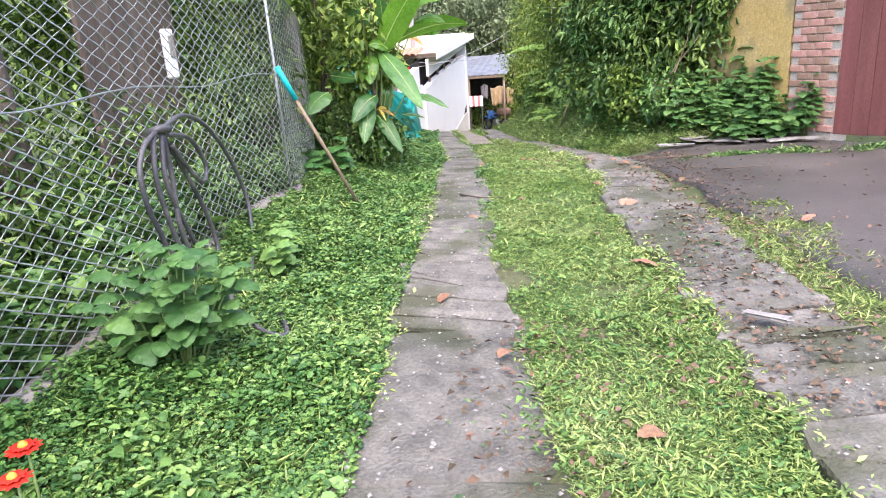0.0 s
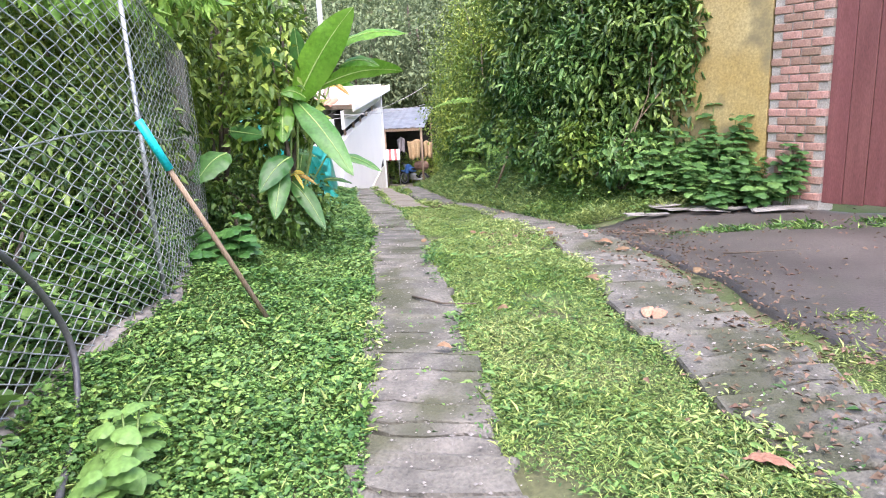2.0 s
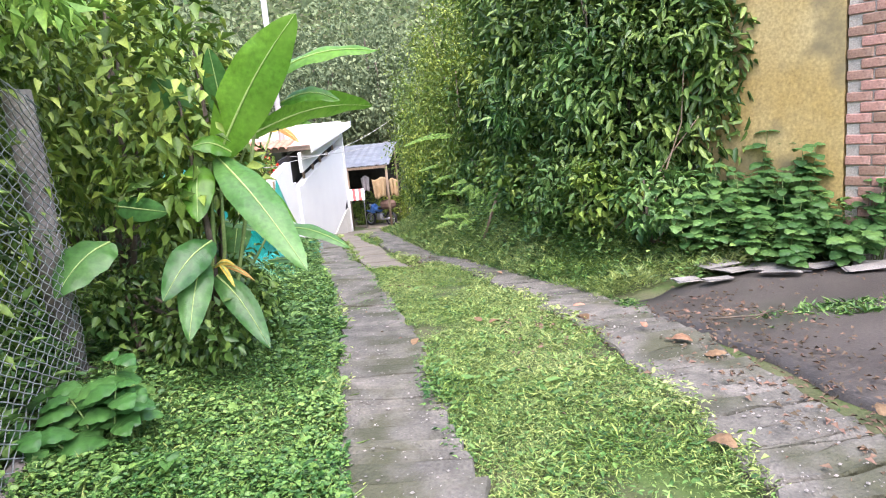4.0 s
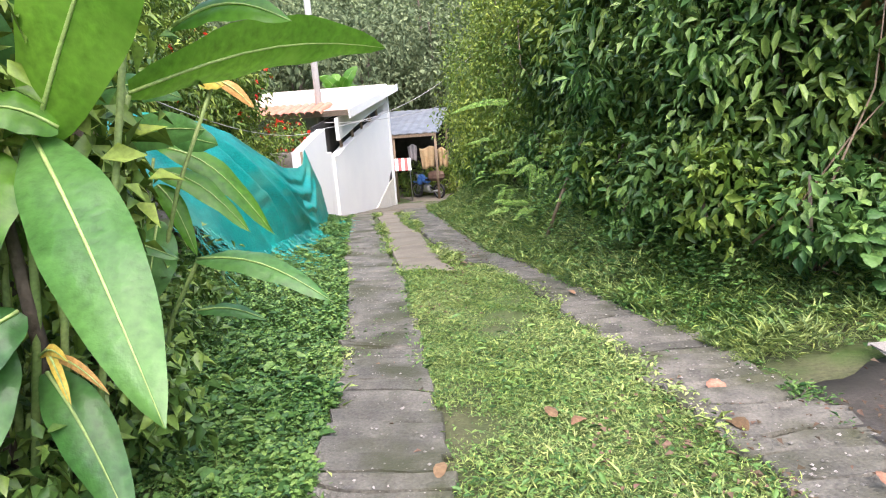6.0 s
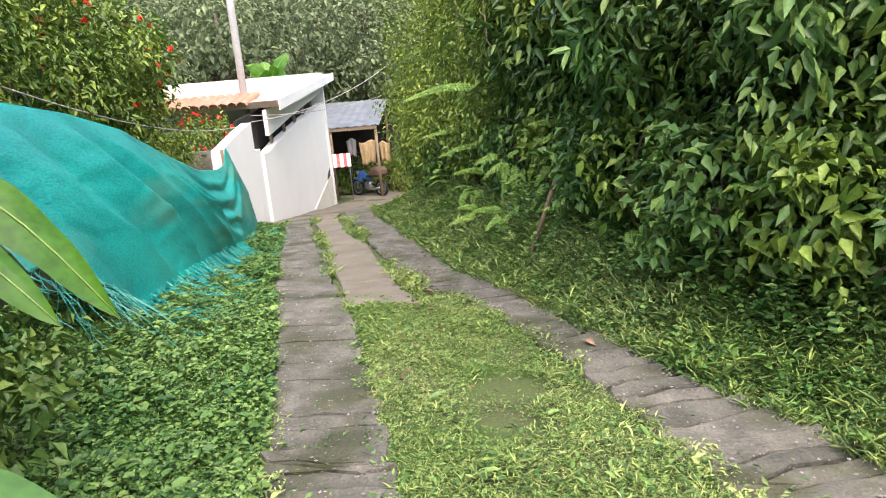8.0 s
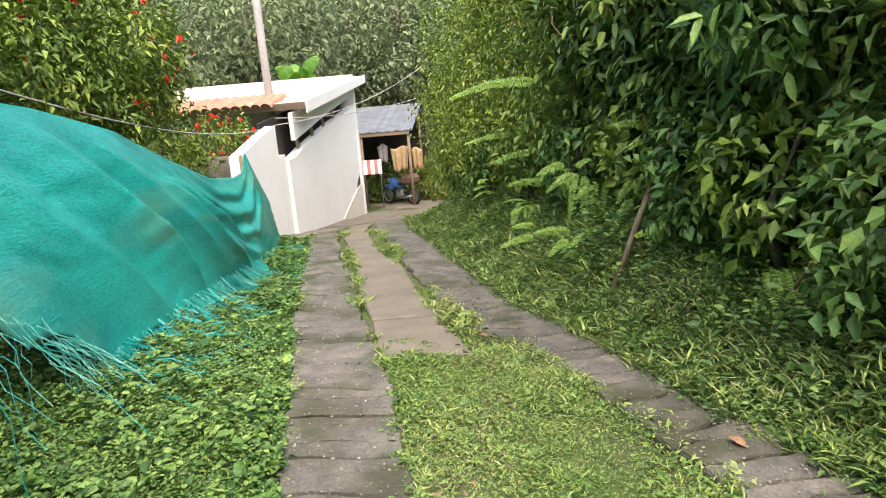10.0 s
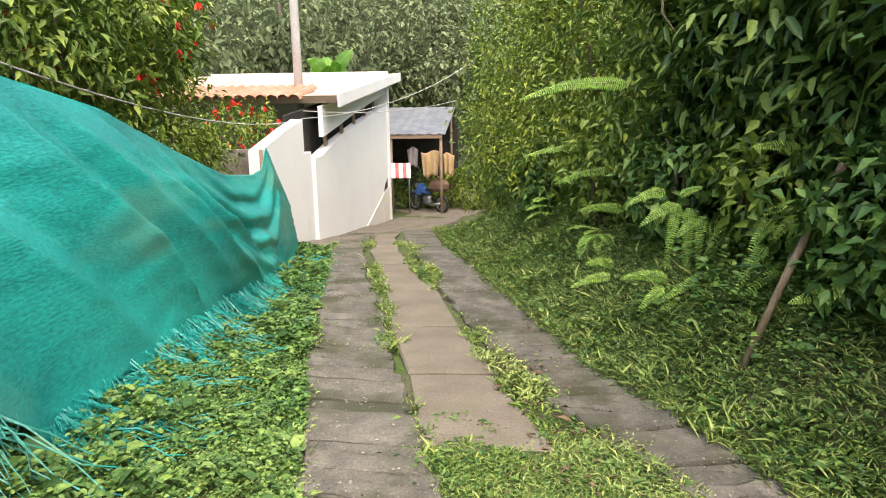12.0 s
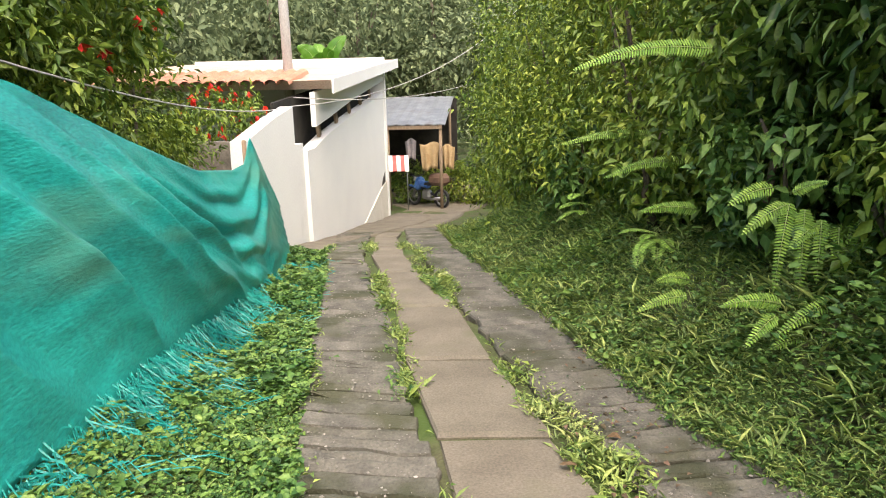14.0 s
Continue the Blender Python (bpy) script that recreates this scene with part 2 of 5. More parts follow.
RSTRIP_L = [(-12, 3.0), (0.5, 2.22), (2.2, 1.93), (3.8, 1.73), (6.2, 1.6), (7.6, 1.3), (9, 1.05), (10.4, 0.62), (11.25, 0.2), (11.8, -0.02), (13.6, -0.5), (14.9, -0.82), (16.3, -1.18), (19, -1.75), (22, -2.2)]
RSTRIP_R = [(-12, 3.5), (0.6, 2.75), (2.4, 2.5), (4, 2.32), (6.4, 2.15), (8, 1.88), (10, 1.15), (10.8, 0.9), (11.9, 0.57), (13.7, 0.06), (17.4, -0.85), (22, -1.5)]


def smooth(t):
    t = np.clip(t, 0, 1)
    return t * t * (3 - 2 * t)


def ground_z(x, y):
    x, y = np.asarray(x, float), np.asarray(y, float)
    z = lerp(SLOPE, y)
    k = 1.0 - smooth((y - 17) / 5)
    dr = x - lerp(RSTRIP_R, y) - 0.05
    z = z + lerp([(-12, 0.02), (2, 0.02), (6.5, 0.05), (7.3, 0.1), (8.2, 0.28), (10, 0.45), (30, 0.4)], y) * smooth(dr / 0.9) * k
    z = z + np.clip(dr, 0, 4) * lerp([(-12, 0.02), (7.2, 0.02), (9, 0.12), (12, 0.25), (20, 0.2)], y) * k
    z = z + 0.25 * smooth((lerp(LSTRIP_L, y) - 0.1 - x) / 1.4) * k
    z = z + 0.02 * np.sin(x * 3.1 + y * 1.3) * np.sin(y * 2.7 - x)
    return z


def gz(x, y):
    return float(ground_z(x, y))


def axis_steps(lo, hi, near_lo, near_hi, step, far):
    a = [near_lo]
    while a[-1] < near_hi:
        a.append(a[-1] + step)
    s = step
    while a[-1] < hi:
        s *= far
        a.append(a[-1] + s)
    s = step
    while a[0] > lo:
        s *= far
        a.insert(0, a[0] - s)
    return a


def build_ground():
    xs, ys = axis_steps(-600, 600, -6, 7, 0.16, 1.35), axis_steps(-300, 700, -3, 22, 0.16, 1.25)
    X, Y = np.meshgrid(xs, ys)
    Z = ground_z(X, Y) - 0.012
    for a, b in ((LSTRIP_L, LSTRIP_R), (RSTRIP_L, RSTRIP_R)):
        Z -= 0.08 * ((X > lerp(a, Y) + 0.1) & (X < lerp(b, Y) - 0.1) & (Y < 19))
    v = np.stack([X, Y, Z], -1).reshape(-1, 3)
    w = len(xs)
    f = [(j * w + i, j * w + i + 1, (j + 1) * w + i + 1, (j + 1) * w + i) for j in range(len(ys) - 1) for i in range(w - 1)]
    g = raw("ground", v, f, M_SOIL, smooth=True)
    return tagged(g, "sloping soil verge overgrown with moss and weeds", "ground", kind="structure")


ground = build_ground()


# ---- concrete tracks ----
def ribbon_piece(front, back, a, b, top, lean, rng, skew):
    """One cast piece between two wavy lines across a track; front and back are (y, waves)."""
    n = 5
    outline = []
    for (y0, wv), order in ((front, range(n)), (back, range(n - 1, -1, -1))):
        for k in order:
            t = k / (n - 1)
            yy = y0 + wv[k]
            x0, x1 = float(lerp(a, y0)), float(lerp(b, y0))
            e = rng.uniform(-0.03, 0.03) if k in (0, n - 1) else 0.0
            outline.append((x0 + (x1 - x0) * t + e, yy + skew * (x1 - x0) * (t - 0.5), 1 if order == range(n) else -1))
    m = len(outline)
    cx, cy = sum(p[0] for p in outline) / m, sum(p[1] for p in outline) / m
    vs = []
    for dz, k in ((-0.13, 1.0), (top - 0.014, 1.0), (top, 0.93)):
        for px, py, sgn in outline:
            qx, qy = cx + (px - cx) * (1 - (1 - k) * 0.4), cy + (py - cy) * k
            vs.append((qx, qy, float(lerp(SLOPE, qy)) + dz + lean * sgn * 0.5 + rng.uniform(-0.003, 0.003)))
    fs = [tuple(range(2 * m, 3 * m))]
    for k in (0, m):
        for i in range(m):
            j = (i + 1) % m
            fs.append((k + i, k + j, k + m + j, k + m + i))
    return vs, fs


def build_track(name, a, b, y0, y1, steps, label, material, gap, skew, top=0.03, wave=0.014):
    rng = random.Random(len(name) + int(steps * 1000))
    track = empty(name, (float(lerp(a, y0)), y0, gz(float(lerp(a, y0)), y0)), label, "track", kind="structure")
    y, made = y0, []
    line = [rng.uniform(-wave, wave) for k in range(5)]
    while y < y1:
        d = steps * rng.uniform(0.6, 1.45)
        nxt = [rng.uniform(-wave, wave) for k in range(5)]
        g = gap * rng.uniform(0.5, 1.5)
        vs, fs = ribbon_piece((y, line), (y + d - g, nxt), a, b, top + rng.uniform(-0.008, 0.008), -0.02 if gap > 0.01 else 0.0, rng, skew)
        made.append(raw("concrete_piece", vs, fs, material))
        y += d
        line = nxt
    adopt(track, made)
    return track


build_track("track_left", LSTRIP_L, LSTRIP_R, 1.1, 20.5, 0.135, "ribbed grey concrete wheel track with worn edges", M_STRIP, 0.038, -0.1, 0.03, 0.026)
build_track("track_right", RSTRIP_L, RSTRIP_R, -1.0, 21.5, 0.16, "ribbed grey concrete wheel track strewn with litter", M_STRIP, 0.042, 0.22, 0.03, 0.03)
build_track("track_middle", SLAB_L, SLAB_R, 10.75, 20.5, 1.25, "smooth tan concrete slabs between the wheel tracks", M_SLAB, 0.009, 0.05, 0.025, 0.006)
build_track("track_broken", LSTRIP_L, LSTRIP_R, -2.6, 1.05, 0.45, "broken worn concrete slabs at the start of the track", M_STRIP, 0.02, 0.12, 0.012, 0.035)


def track_bed(name, a, b, y0, y1, label):
    """Damp humus that fills the joints under a wheel track, coloured darker for their shade."""
    ys = np.arange(y0, y1, 0.25)
    vs = [(float(lerp(e, y)) + d, y, float(lerp(SLOPE, y)) - 0.03 + 0.006 * math.sin(y * 9 + d * 40)) for y in ys for e, d in ((a, 0.03), (b, -0.03))]
    fs = [(2 * i, 2 * i + 1, 2 * i + 3, 2 * i + 2) for i in range(len(ys) - 1)]
    return tagged(raw(name, vs, fs, M_BED), label, "soil", kind="structure")


track_bed("track_bed_left", LSTRIP_L, LSTRIP_R, -2.6, 19.0, "damp soil in the wheel track's joints, darkened for their shade")
track_bed("track_bed_right", RSTRIP_L, RSTRIP_R, -1.0, 19.0, "damp soil in the wheel track's joints, darkened for their shade")


def patch(name, outline, lift, material, label, category):
    """A slab following the ground inside an outline, with a skirt."""
    ox = [p[0] for p in outline]
    n = len(outline)
    cx, cy = sum(ox) / n, sum(p[1] for p in outline) / n
    rings = 10
    vs, fs = [], []
    dense = []
    for i in range(n):
        p, q = outline[i], outline[(i + 1) % n]
        for k in range(6):
            t = k / 6
            dense.append((p[0] + (q[0] - p[0]) * t + 0.04 * math.sin(7 * t + i * 3), p[1] + (q[1] - p[1]) * t + 0.04 * math.cos(9 * t + i)))
    m = len(dense)
    for r in range(rings + 1):
        k = 1 - r / (rings + 0.5)
        for px, py in dense:
            qx, qy = cx + (px - cx) * k, cy + (py - cy) * k
            vs.append((qx, qy, gz(qx, qy) + lift))
    for px, py in dense:
        vs.append((px, py, gz(px, py) - 0.1))
    for r in range(rings):
        for i in range(m):
            j = (i + 1) % m
            fs.append((r * m + i, r * m + j, (r + 1) * m + j, (r + 1) * m + i))
    for i in range(m):
        j = (i + 1) % m
        fs.append(((rings + 1) * m + i, (rings + 1) * m + j, j, i))
    fs.append(tuple(range(rings * m, (rings + 1) * m)))
    return tagged(raw(name, vs, fs, material, smooth=True), label, category, kind="structure")


patch("driveway", [(2.95, 1.2), (2.6, 3.2), (2.42, 4.8), (2.2, 6.1), (1.95, 6.95), (2.6, 7.2), (3.5, 7.4), (4.4, 7.15), (5.2, 6.1), (6.4, 4.4), (6.8, 1.2)], 0.02, M_PAD, "dark damp concrete driveway strewn with leaves", "driveway")
patch("yard", [(-3.3, 26.5), (-3.0, 29), (-5.5, 33.5), (-4.5, 37.5), (0.5, 38), (0.5, 33), (-1.2, 28), (-1.5, 22), (-2.6, 20.5), (-3.4, 20)], 0.015, M_SLAB, "pale bare earth yard below the lane", "yard")


# ---- leafy bushes ----
def leaf_cloud(rng, c, r, n, size, droop=0.5, lump=0.35, inner=0.5):
    d = unit(rng.normal(size=(n, 3)))
    k = rng.uniform(inner ** 3, 1, n) ** (1 / 3)
    w = 1 + lump * np.sin(d[:, 0] * 5 + c[0] * 3) * np.sin(d[:, 1] * 6 + c[1]) + lump * 0.6 * np.sin(d[:, 2] * 9 + d[:, 0] * 7 + c[2])
    P = np.array(c) + d * (k * w)[:, None] * np.array(r)
    D = d * 0.7 + rng.normal(size=(n, 3)) * 0.7
    D[:, 2] -= droop
    U = d * 0.6 + rng.normal(size=(n, 3)) * 0.35 + np.array([0, 0, 0.8])
    L = size * rng.uniform(0.6, 1.35, n)
    return P, D, U, L


def bush(name, c, r, n, size, material, label, category="bush", group="", aspect=0.42, droop=0.5, seed=0, sprigs=14, stems=5, lump=0.3):
    """Limbs from the foot, a crown of lumps of leaves, with sprigs that break the outline."""
    rng = np.random.default_rng(seed + int(abs(c[0] * 31 + c[1] * 17)))
    foot = (c[0], c[1], gz(c[0], c[1]) if c[2] - r[2] < 3 else c[2] - r[2])
    thing = empty(name, foot, label, category, group)
    sets = [leaf_cloud(rng, c, r, int(n * 0.6), size, droop, lump)]
    for i in range(sprigs):
        d = unit(rng.normal(size=(1, 3)))[0]
        cc = np.array(c) + d * np.array(r) * rng.uniform(0.75, 1.05)
        cc[2] = max(cc[2], foot[2] + 0.2)
        rr = np.array(r) * rng.uniform(0.18, 0.36)
        sets.append(leaf_cloud(rng, cc, rr, max(20, int(n * 0.4 / sprigs)), size, droop, lump, 0.2))
    P, D, U, L = (np.concatenate([s[i] for s in sets]) for i in range(4))
    keep = P[:, 2] > ground_z(P[:, 0], P[:, 1]) + 0.02
    P, D, U, L = P[keep], D[keep], U[keep], L[keep]
    parts = [leaves("crown", P, D, U, L, L * aspect * (0.85 if size >= 0.12 else 1.0), material, oval=size >= 0.12)]
    for i in range(stems if r[2] > 0.6 or c[2] - r[2] < foot[2] + 0.3 else 0):
        a = rng.uniform(0, 6.28)
        e = np.array(c) + np.array([math.cos(a) * r[0] * 0.6, math.sin(a) * r[1] * 0.6, rng.uniform(0, 0.7) * r[2]])
        f = np.array(foot) + np.array([math.cos(a), math.sin(a), 0]) * 0.12
        f[2] -= 0.05
        m = (f + e) / 2 + rng.normal(size=3) * 0.1
        parts.append(tube("limb", [f, m, e], 0.035, M_BARK, sides=5, r2=0.008))
    return adopt(thing, parts)


HG = "hedge along the lane"
LBL = "dense green shrub with small leaves and hanging twigs"
for i, (c, r, n, size, m) in enumerate([
    ((2.7, 9.5, 2.6), (1.0, 1.0, 2.3), 17000, 0.09, F_DARK),
    ((3.05, 8.95, 2.5), (0.75, 0.75, 2.2), 9000, 0.12, F_DARK),
    ((3.9, 10.2, 2.8), (1.2, 1.1, 2.4), 9000, 0.12, F_DARK),
    ((3.3, 8.55, 2.5), (0.5, 0.4, 1.9), 5000, 0.13, F_DARK),
    ((2.6, 11.0, 2.7), (1.2, 1.2, 2.6), 19000, 0.135, F_DARK),
    ((2.3, 12.6, 2.6), (1.15, 1.4, 2.6), 19000, 0.135, F_DARK),
    ((1.9, 14.2, 2.5), (1.2, 1.4, 2.6), 17000, 0.09, F_HEDGE),
    ((1.3, 16.0, 2.2), (1.25, 1.5, 2.6), 17000, 0.08, F_YELLOW),
    ((0.8, 18.0, 1.8), (1.3, 1.5, 2.6), 14000, 0.08, F_YELLOW),
    ((0.7, 20.2, 1.4), (1.4, 1.6, 2.6), 12000, 0.09, F_HEDGE),
    ((0.9, 23.0, 1.0), (1.6, 1.8, 2.6), 10000, 0.1, F_HEDGE),
    ((1.3, 26.5, 0.6), (1.9, 2.0, 2.6), 9000, 0.11, F_HEDGE),
    ((1.15, 13.4, 2.9), (0.4, 0.6, 0.35), 900, 0.1, F_YELLOW),
    ((1.45, 11.9, 2.7), (0.35, 0.5, 0.4), 700, 0.12, F_YELLOW),
    ((2.2, 9.0, 2.4), (0.4, 0.4, 0.5), 700, 0.13, F_WEED),
    ((1.7, 10.4, 2.2), (0.4, 0.5, 0.5), 800, 0.12, F_WEED),
    ((4.9, 12.2, 3.8), (1.8, 1.8, 2.2), 9000, 0.11, F_DARK),
    ((4.4, 15.0, 3.6), (1.8, 2.0, 2.4), 8000, 0.11, F_HEDGE),
    ((3.4, 18.4, 3.0), (1.8, 2.2, 2.4), 8000, 0.11, F_HEDGE),
    ((2.6, 22.5, 2.8), (2.0, 2.6, 2.6), 7000, 0.12, F_HEDGE),
]):
    bush("hedge_shrub", c, r, n, size, m, LBL, "shrub", HG, seed=i)


for i, (bx, by, hh) in enumerate(((2.75, 8.3, 0.4), (2.35, 8.9, 0.45), (2.05, 9.6, 0.5), (1.85, 10.4, 0.5), (1.75, 11.2, 0.5), (1.65, 12.2, 0.55), (1.3, 13.3, 0.5), (0.95, 14.5, 0.5), (0.5, 16.0, 0.5), (0.1, 17.6, 0.5))):
    bush("bank_shrub", (bx, by, gz(bx, by) + hh), (0.45, 0.55, hh), 1500, 0.095, F_HEDGE if i % 2 else F_WEED, "low leafy growth at the foot of the hedge", "shrub", "growth at the hedge foot", 0.5, seed=300 + i, sprigs=10, stems=2)

# ---- white house ----
def wall_poly(name, pts, x0, thick, material, parent=None, label=""):
    """A wall standing along the lane: an outline in (y, z) with thickness towards -x."""
    n = len(pts)
    vs = [(x0, y, z) for y, z in pts] + [(x0 - thick, y, z) for y, z in pts]
    fs = [tuple(range(n)), tuple(range(2 * n - 1, n - 1, -1))] + [(i, i + n, (i + 1) % n + n, (i + 1) % n) for i in range(n)]
    return raw(name, vs, fs, material, parent, label)


def build_house():
    X = -3.2
    parts = [
        wall_poly("low_wall", [(16.2, -1.0), (18.2, -1.2), (18.2, 1.5), (17.4, 1.38), (16.3, 1.16)], X, 0.18, M_WHITE),
        wall_poly("recess_panel", [(18.2, -1.2), (18.8, -1.3), (18.8, 0.95), (18.2, 0.95)], X - 0.06, 0.12, M_WHITE),
        wall_poly("road_wall", [(18.8, -1.3), (26.2, -2.6), (26.2, 1.62), (22.3, 1.24), (20.2, 1.0), (19.2, 0.84), (18.8, 0.84)], X + 0.003, 0.2, M_WHITE),
        wall_poly("upper_wall", [(19.35, 1.16), (20.2, 1.26), (22.3, 1.53), (26.2, 1.93), (26.2, 2.26), (19.35, 1.68)], X + 0.02, 0.08, M_WHITE),
        wall_poly("plinth_panel", [(21.3, -1.4), (26.15, -2.4), (26.15, -0.62), (25.5, -0.66)], X + 0.03, 0.03, M_CREAM, label="cream lower panel"),
        # flat dark plate on the wall face, painted as the shade of an opening
        wall_poly("vent_slot", [(25.35, -0.72), (26.0, -0.66), (26.0, -0.36), (25.6, -0.5)], X + 0.008, 0.01, M_DARK, label="dark patch standing in for a small opening's shade"),
        # added dark panel close behind the slot, in place of the shade indoors
        wall_poly("back_shade", [(18.3, -0.9), (26.0, -2.0), (26.0, 2.15), (18.3, 1.55)], X - 0.3, 0.05, M_DARK, label="dark panel standing in for the shade behind the slot"),
    ]
    bm = bmesh.new()
    box(bm, pose(-5.6, 26.3, 0.2), 4.9, 0.2, 4.6)
    parts.append(part("end_wall", bm, M_WHITE))
    bm = bmesh.new()
    box(bm, pose(-5.7, 18.7, -0.1), 4.6, 0.16, 2.2)
    parts.append(part("front_wall", bm, M_GREYW))
    for y in (19.9, 21.2, 22.4, 23.6, 24.8):
        bm = bmesh.new()
        zc = 1.12 + (y - 19.9) * 0.115
        box(bm, pose(X - 0.1, y, zc, 20, 0, 0), 0.05, 0.12, 0.3)
        parts.append(part("slat", bm, M_WOOD))
    # roof: one sheet rising away from the lane's start, with a deep fascia
    vs, fs = [], []
    for k, dz in ((0, 0.0), (1, -0.13)):
        for x, y, z in ((-2.92, 19.3, 1.86), (-2.86, 26.8, 2.46), (-8.6, 26.8, 2.46), (-8.6, 19.3, 1.86)):
            vs.append((x, y + (0.12 if k and y < 20 else 0), z + dz))
    fs = [(0, 1, 2, 3), (7, 6, 5, 4), (0, 4, 5, 1), (1, 5, 6, 2), (2, 6, 7, 3), (3, 7, 4, 0)]
    parts.append(raw("roof", vs, fs, M_ROOF, label="pale roof sheet with a white edge"))
    vs = [(-2.89 + dx, y, z + dz) for dx in (0, 0.03) for y, z in ((19.3, 1.73), (26.8, 2.33)) for dz in (0.15, -0.07)]
    parts.append(raw("fascia", vs, [(0, 2, 3, 1), (4, 5, 7, 6), (0, 4, 6, 2), (1, 3, 7, 5), (0, 1, 5, 4), (2, 6, 7, 3)], M_WHITE))
    house = empty("white_house", (X, 22, gz(X, 22)), "whitewashed lane-side house with a shallow pale roof and a slanting slot", "house")
    # roof tiles along the front eave
    for i in range(26):
        x = -3.6 - i * 0.19
        vs2, fs2 = [], []
        for j, (yy, zz) in enumerate(((19.12, 1.8), (20.3, 1.99))):
            for k in range(6):
                w = math.pi * k / 5
                vs2.append((x + 0.1 * math.cos(w), yy, zz + 0.085 * math.sin(w)))
        for k in range(5):
            fs2.append((k, k + 1, k + 7, k + 6))
        parts.append(raw("roof_tile", vs2, fs2, M_TILE))
    return adopt(house, parts)


build_house()
patch("apron", [(-3.15, 16.6), (-2.7, 17.0), (-2.75, 18.4), (-2.4, 20.5), (-1.9, 24.5), (-2.2, 26.6), (-3.15, 26.6), (-3.15, 21)], 0.03, M_SLAB, "pale concrete apron along the white wall", "apron")


def utility_pole(x, y, top, r, label, lean=0.0):
    foot = gz(x, y) - 0.2
    p = empty("utility_pole", (x, y, gz(x, y)), label, "pole")
    parts = [tube("shaft", [(x, y, foot), (x + lean * 0.5, y, (foot + top) / 2), (x + lean, y, top)], r, M_POLE, sides=12, r2=r * 0.85)]
    for k in (0.95, 0.9):
        z = foot + (top - foot) * k
        parts.append(tube("clamp", [(x - 0.14, y, z), (x + 0.14, y, z)], 0.025, M_WIRE, sides=6))
    return adopt(p, parts)


utility_pole(-3.85, 20.3, 7.9, 0.085, "weathered grey pole rising beside the white house")


def cable(name, a, b, sag, r, label):
    pts = [(a[0] + (b[0] - a[0]) * t, a[1] + (b[1] - a[1]) * t, a[2] + (b[2] - a[2]) * t - sag * 4 * t * (1 - t)) for t in (i / 14 for i in range(15))]
    return tagged(tube(name, pts, r, M_POLE, sides=5), label, "cable")


cable("cable", (-3.25, 18.45, 1.5), (0.4, 24.5, 3.6), 0.5, 0.007, "pale overhead cable sagging from the pole to the hedge")
cable("cable", (-3.25, 18.45, 1.62), (1.0, 27.0, 2.7), 0.45, 0.007, "thin overhead cable running past the eaves")
cable("cable", (-3.25, 18.45, 1.5), (-2.85, 9.3, 2.55), 0.35, 0.007, "thin slack cable hung above the turquoise netting")


# ---- shed, parked motorcycle, yard plants ----
def build_shed():
    vs, fs = [], []
    n = 70
    for i in range(n + 1):
        x = -7.5 + i * 5.7 / n
        d = 0.012 * math.sin(i * 1.6)
        vs += [(x, 28.9, 0.68 + d), (x, 34.2, 1.42 + d), (x, 28.9, 0.65 + d), (x, 34.2, 1.39 + d)]
    for i in range(n):
        a = i * 4
        fs += [(a, a + 4, a + 5, a + 1), (a + 2, a + 3, a + 7, a + 6), (a, a + 2, a + 6, a + 4), (a + 1, a + 5, a + 7, a + 3)]
    parts = [raw("roof", vs, fs, M_TIN, label="grey corrugated metal roof")]
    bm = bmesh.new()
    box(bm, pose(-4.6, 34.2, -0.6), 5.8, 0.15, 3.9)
    # shade under the shed roof is put into this wall's near-black colour
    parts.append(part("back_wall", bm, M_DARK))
    bm = bmesh.new()
    box(bm, pose(-7.3, 31.6, -0.7), 0.15, 5.2, 3.4)
    parts.append(part("side_wall", bm, M_GREYW))
    for x, y, h in ((-1.95, 29.0, 0.68), (-3.55, 29.0, 0.68), (-1.95, 33.9, 1.35), (-5.3, 29.0, 0.68)):
        parts.append(tube("post", [(x, y, -2.2), (x, y, h)], 0.05, M_WOOD, sides=8))
    bm = bmesh.new()
    box(bm, pose(-4.7, 28.95, 0.58), 5.6, 0.07, 0.1)
    parts.append(part("beam", bm, M_WOOD))
    return adopt(empty("open_shed", (-4.6, 31.5, gz(-4.6, 31.5)), "open-fronted shed with a grey corrugated metal roof", "shed"), parts)


build_shed()
M_CANVAS_R = mat("red_canvas", (0.55, 0.08, 0.07), (0.62, 0.14, 0.12), 5.0, 0.8, 0.2)
M_CLOTH = mat("tan_cloth", (0.4, 0.27, 0.14), (0.5, 0.36, 0.2), 7.0, 0.9, 0.3)
M_CLOTH2 = mat("grey_cloth", (0.3, 0.28, 0.29), (0.42, 0.36, 0.36), 7.0, 0.9, 0.3)
M_BLUE = mat("blue_plastic", (0.05, 0.14, 0.4), (0.08, 0.2, 0.5), 5.0, 0.35, 0.0)
M_BLACK = mat("black_rubber", (0.015, 0.015, 0.016), (0.03, 0.03, 0.03), 8.0, 0.6, 0.1)
M_CRATE = mat("brown_crate", (0.12, 0.07, 0.05), (0.18, 0.11, 0.08), 6.0, 0.7, 0.2)
M_STEEL = mat("dull_steel", (0.4, 0.4, 0.41), (0.5, 0.5, 0.5), 6.0, 0.35, 0.0, metal=0.9)

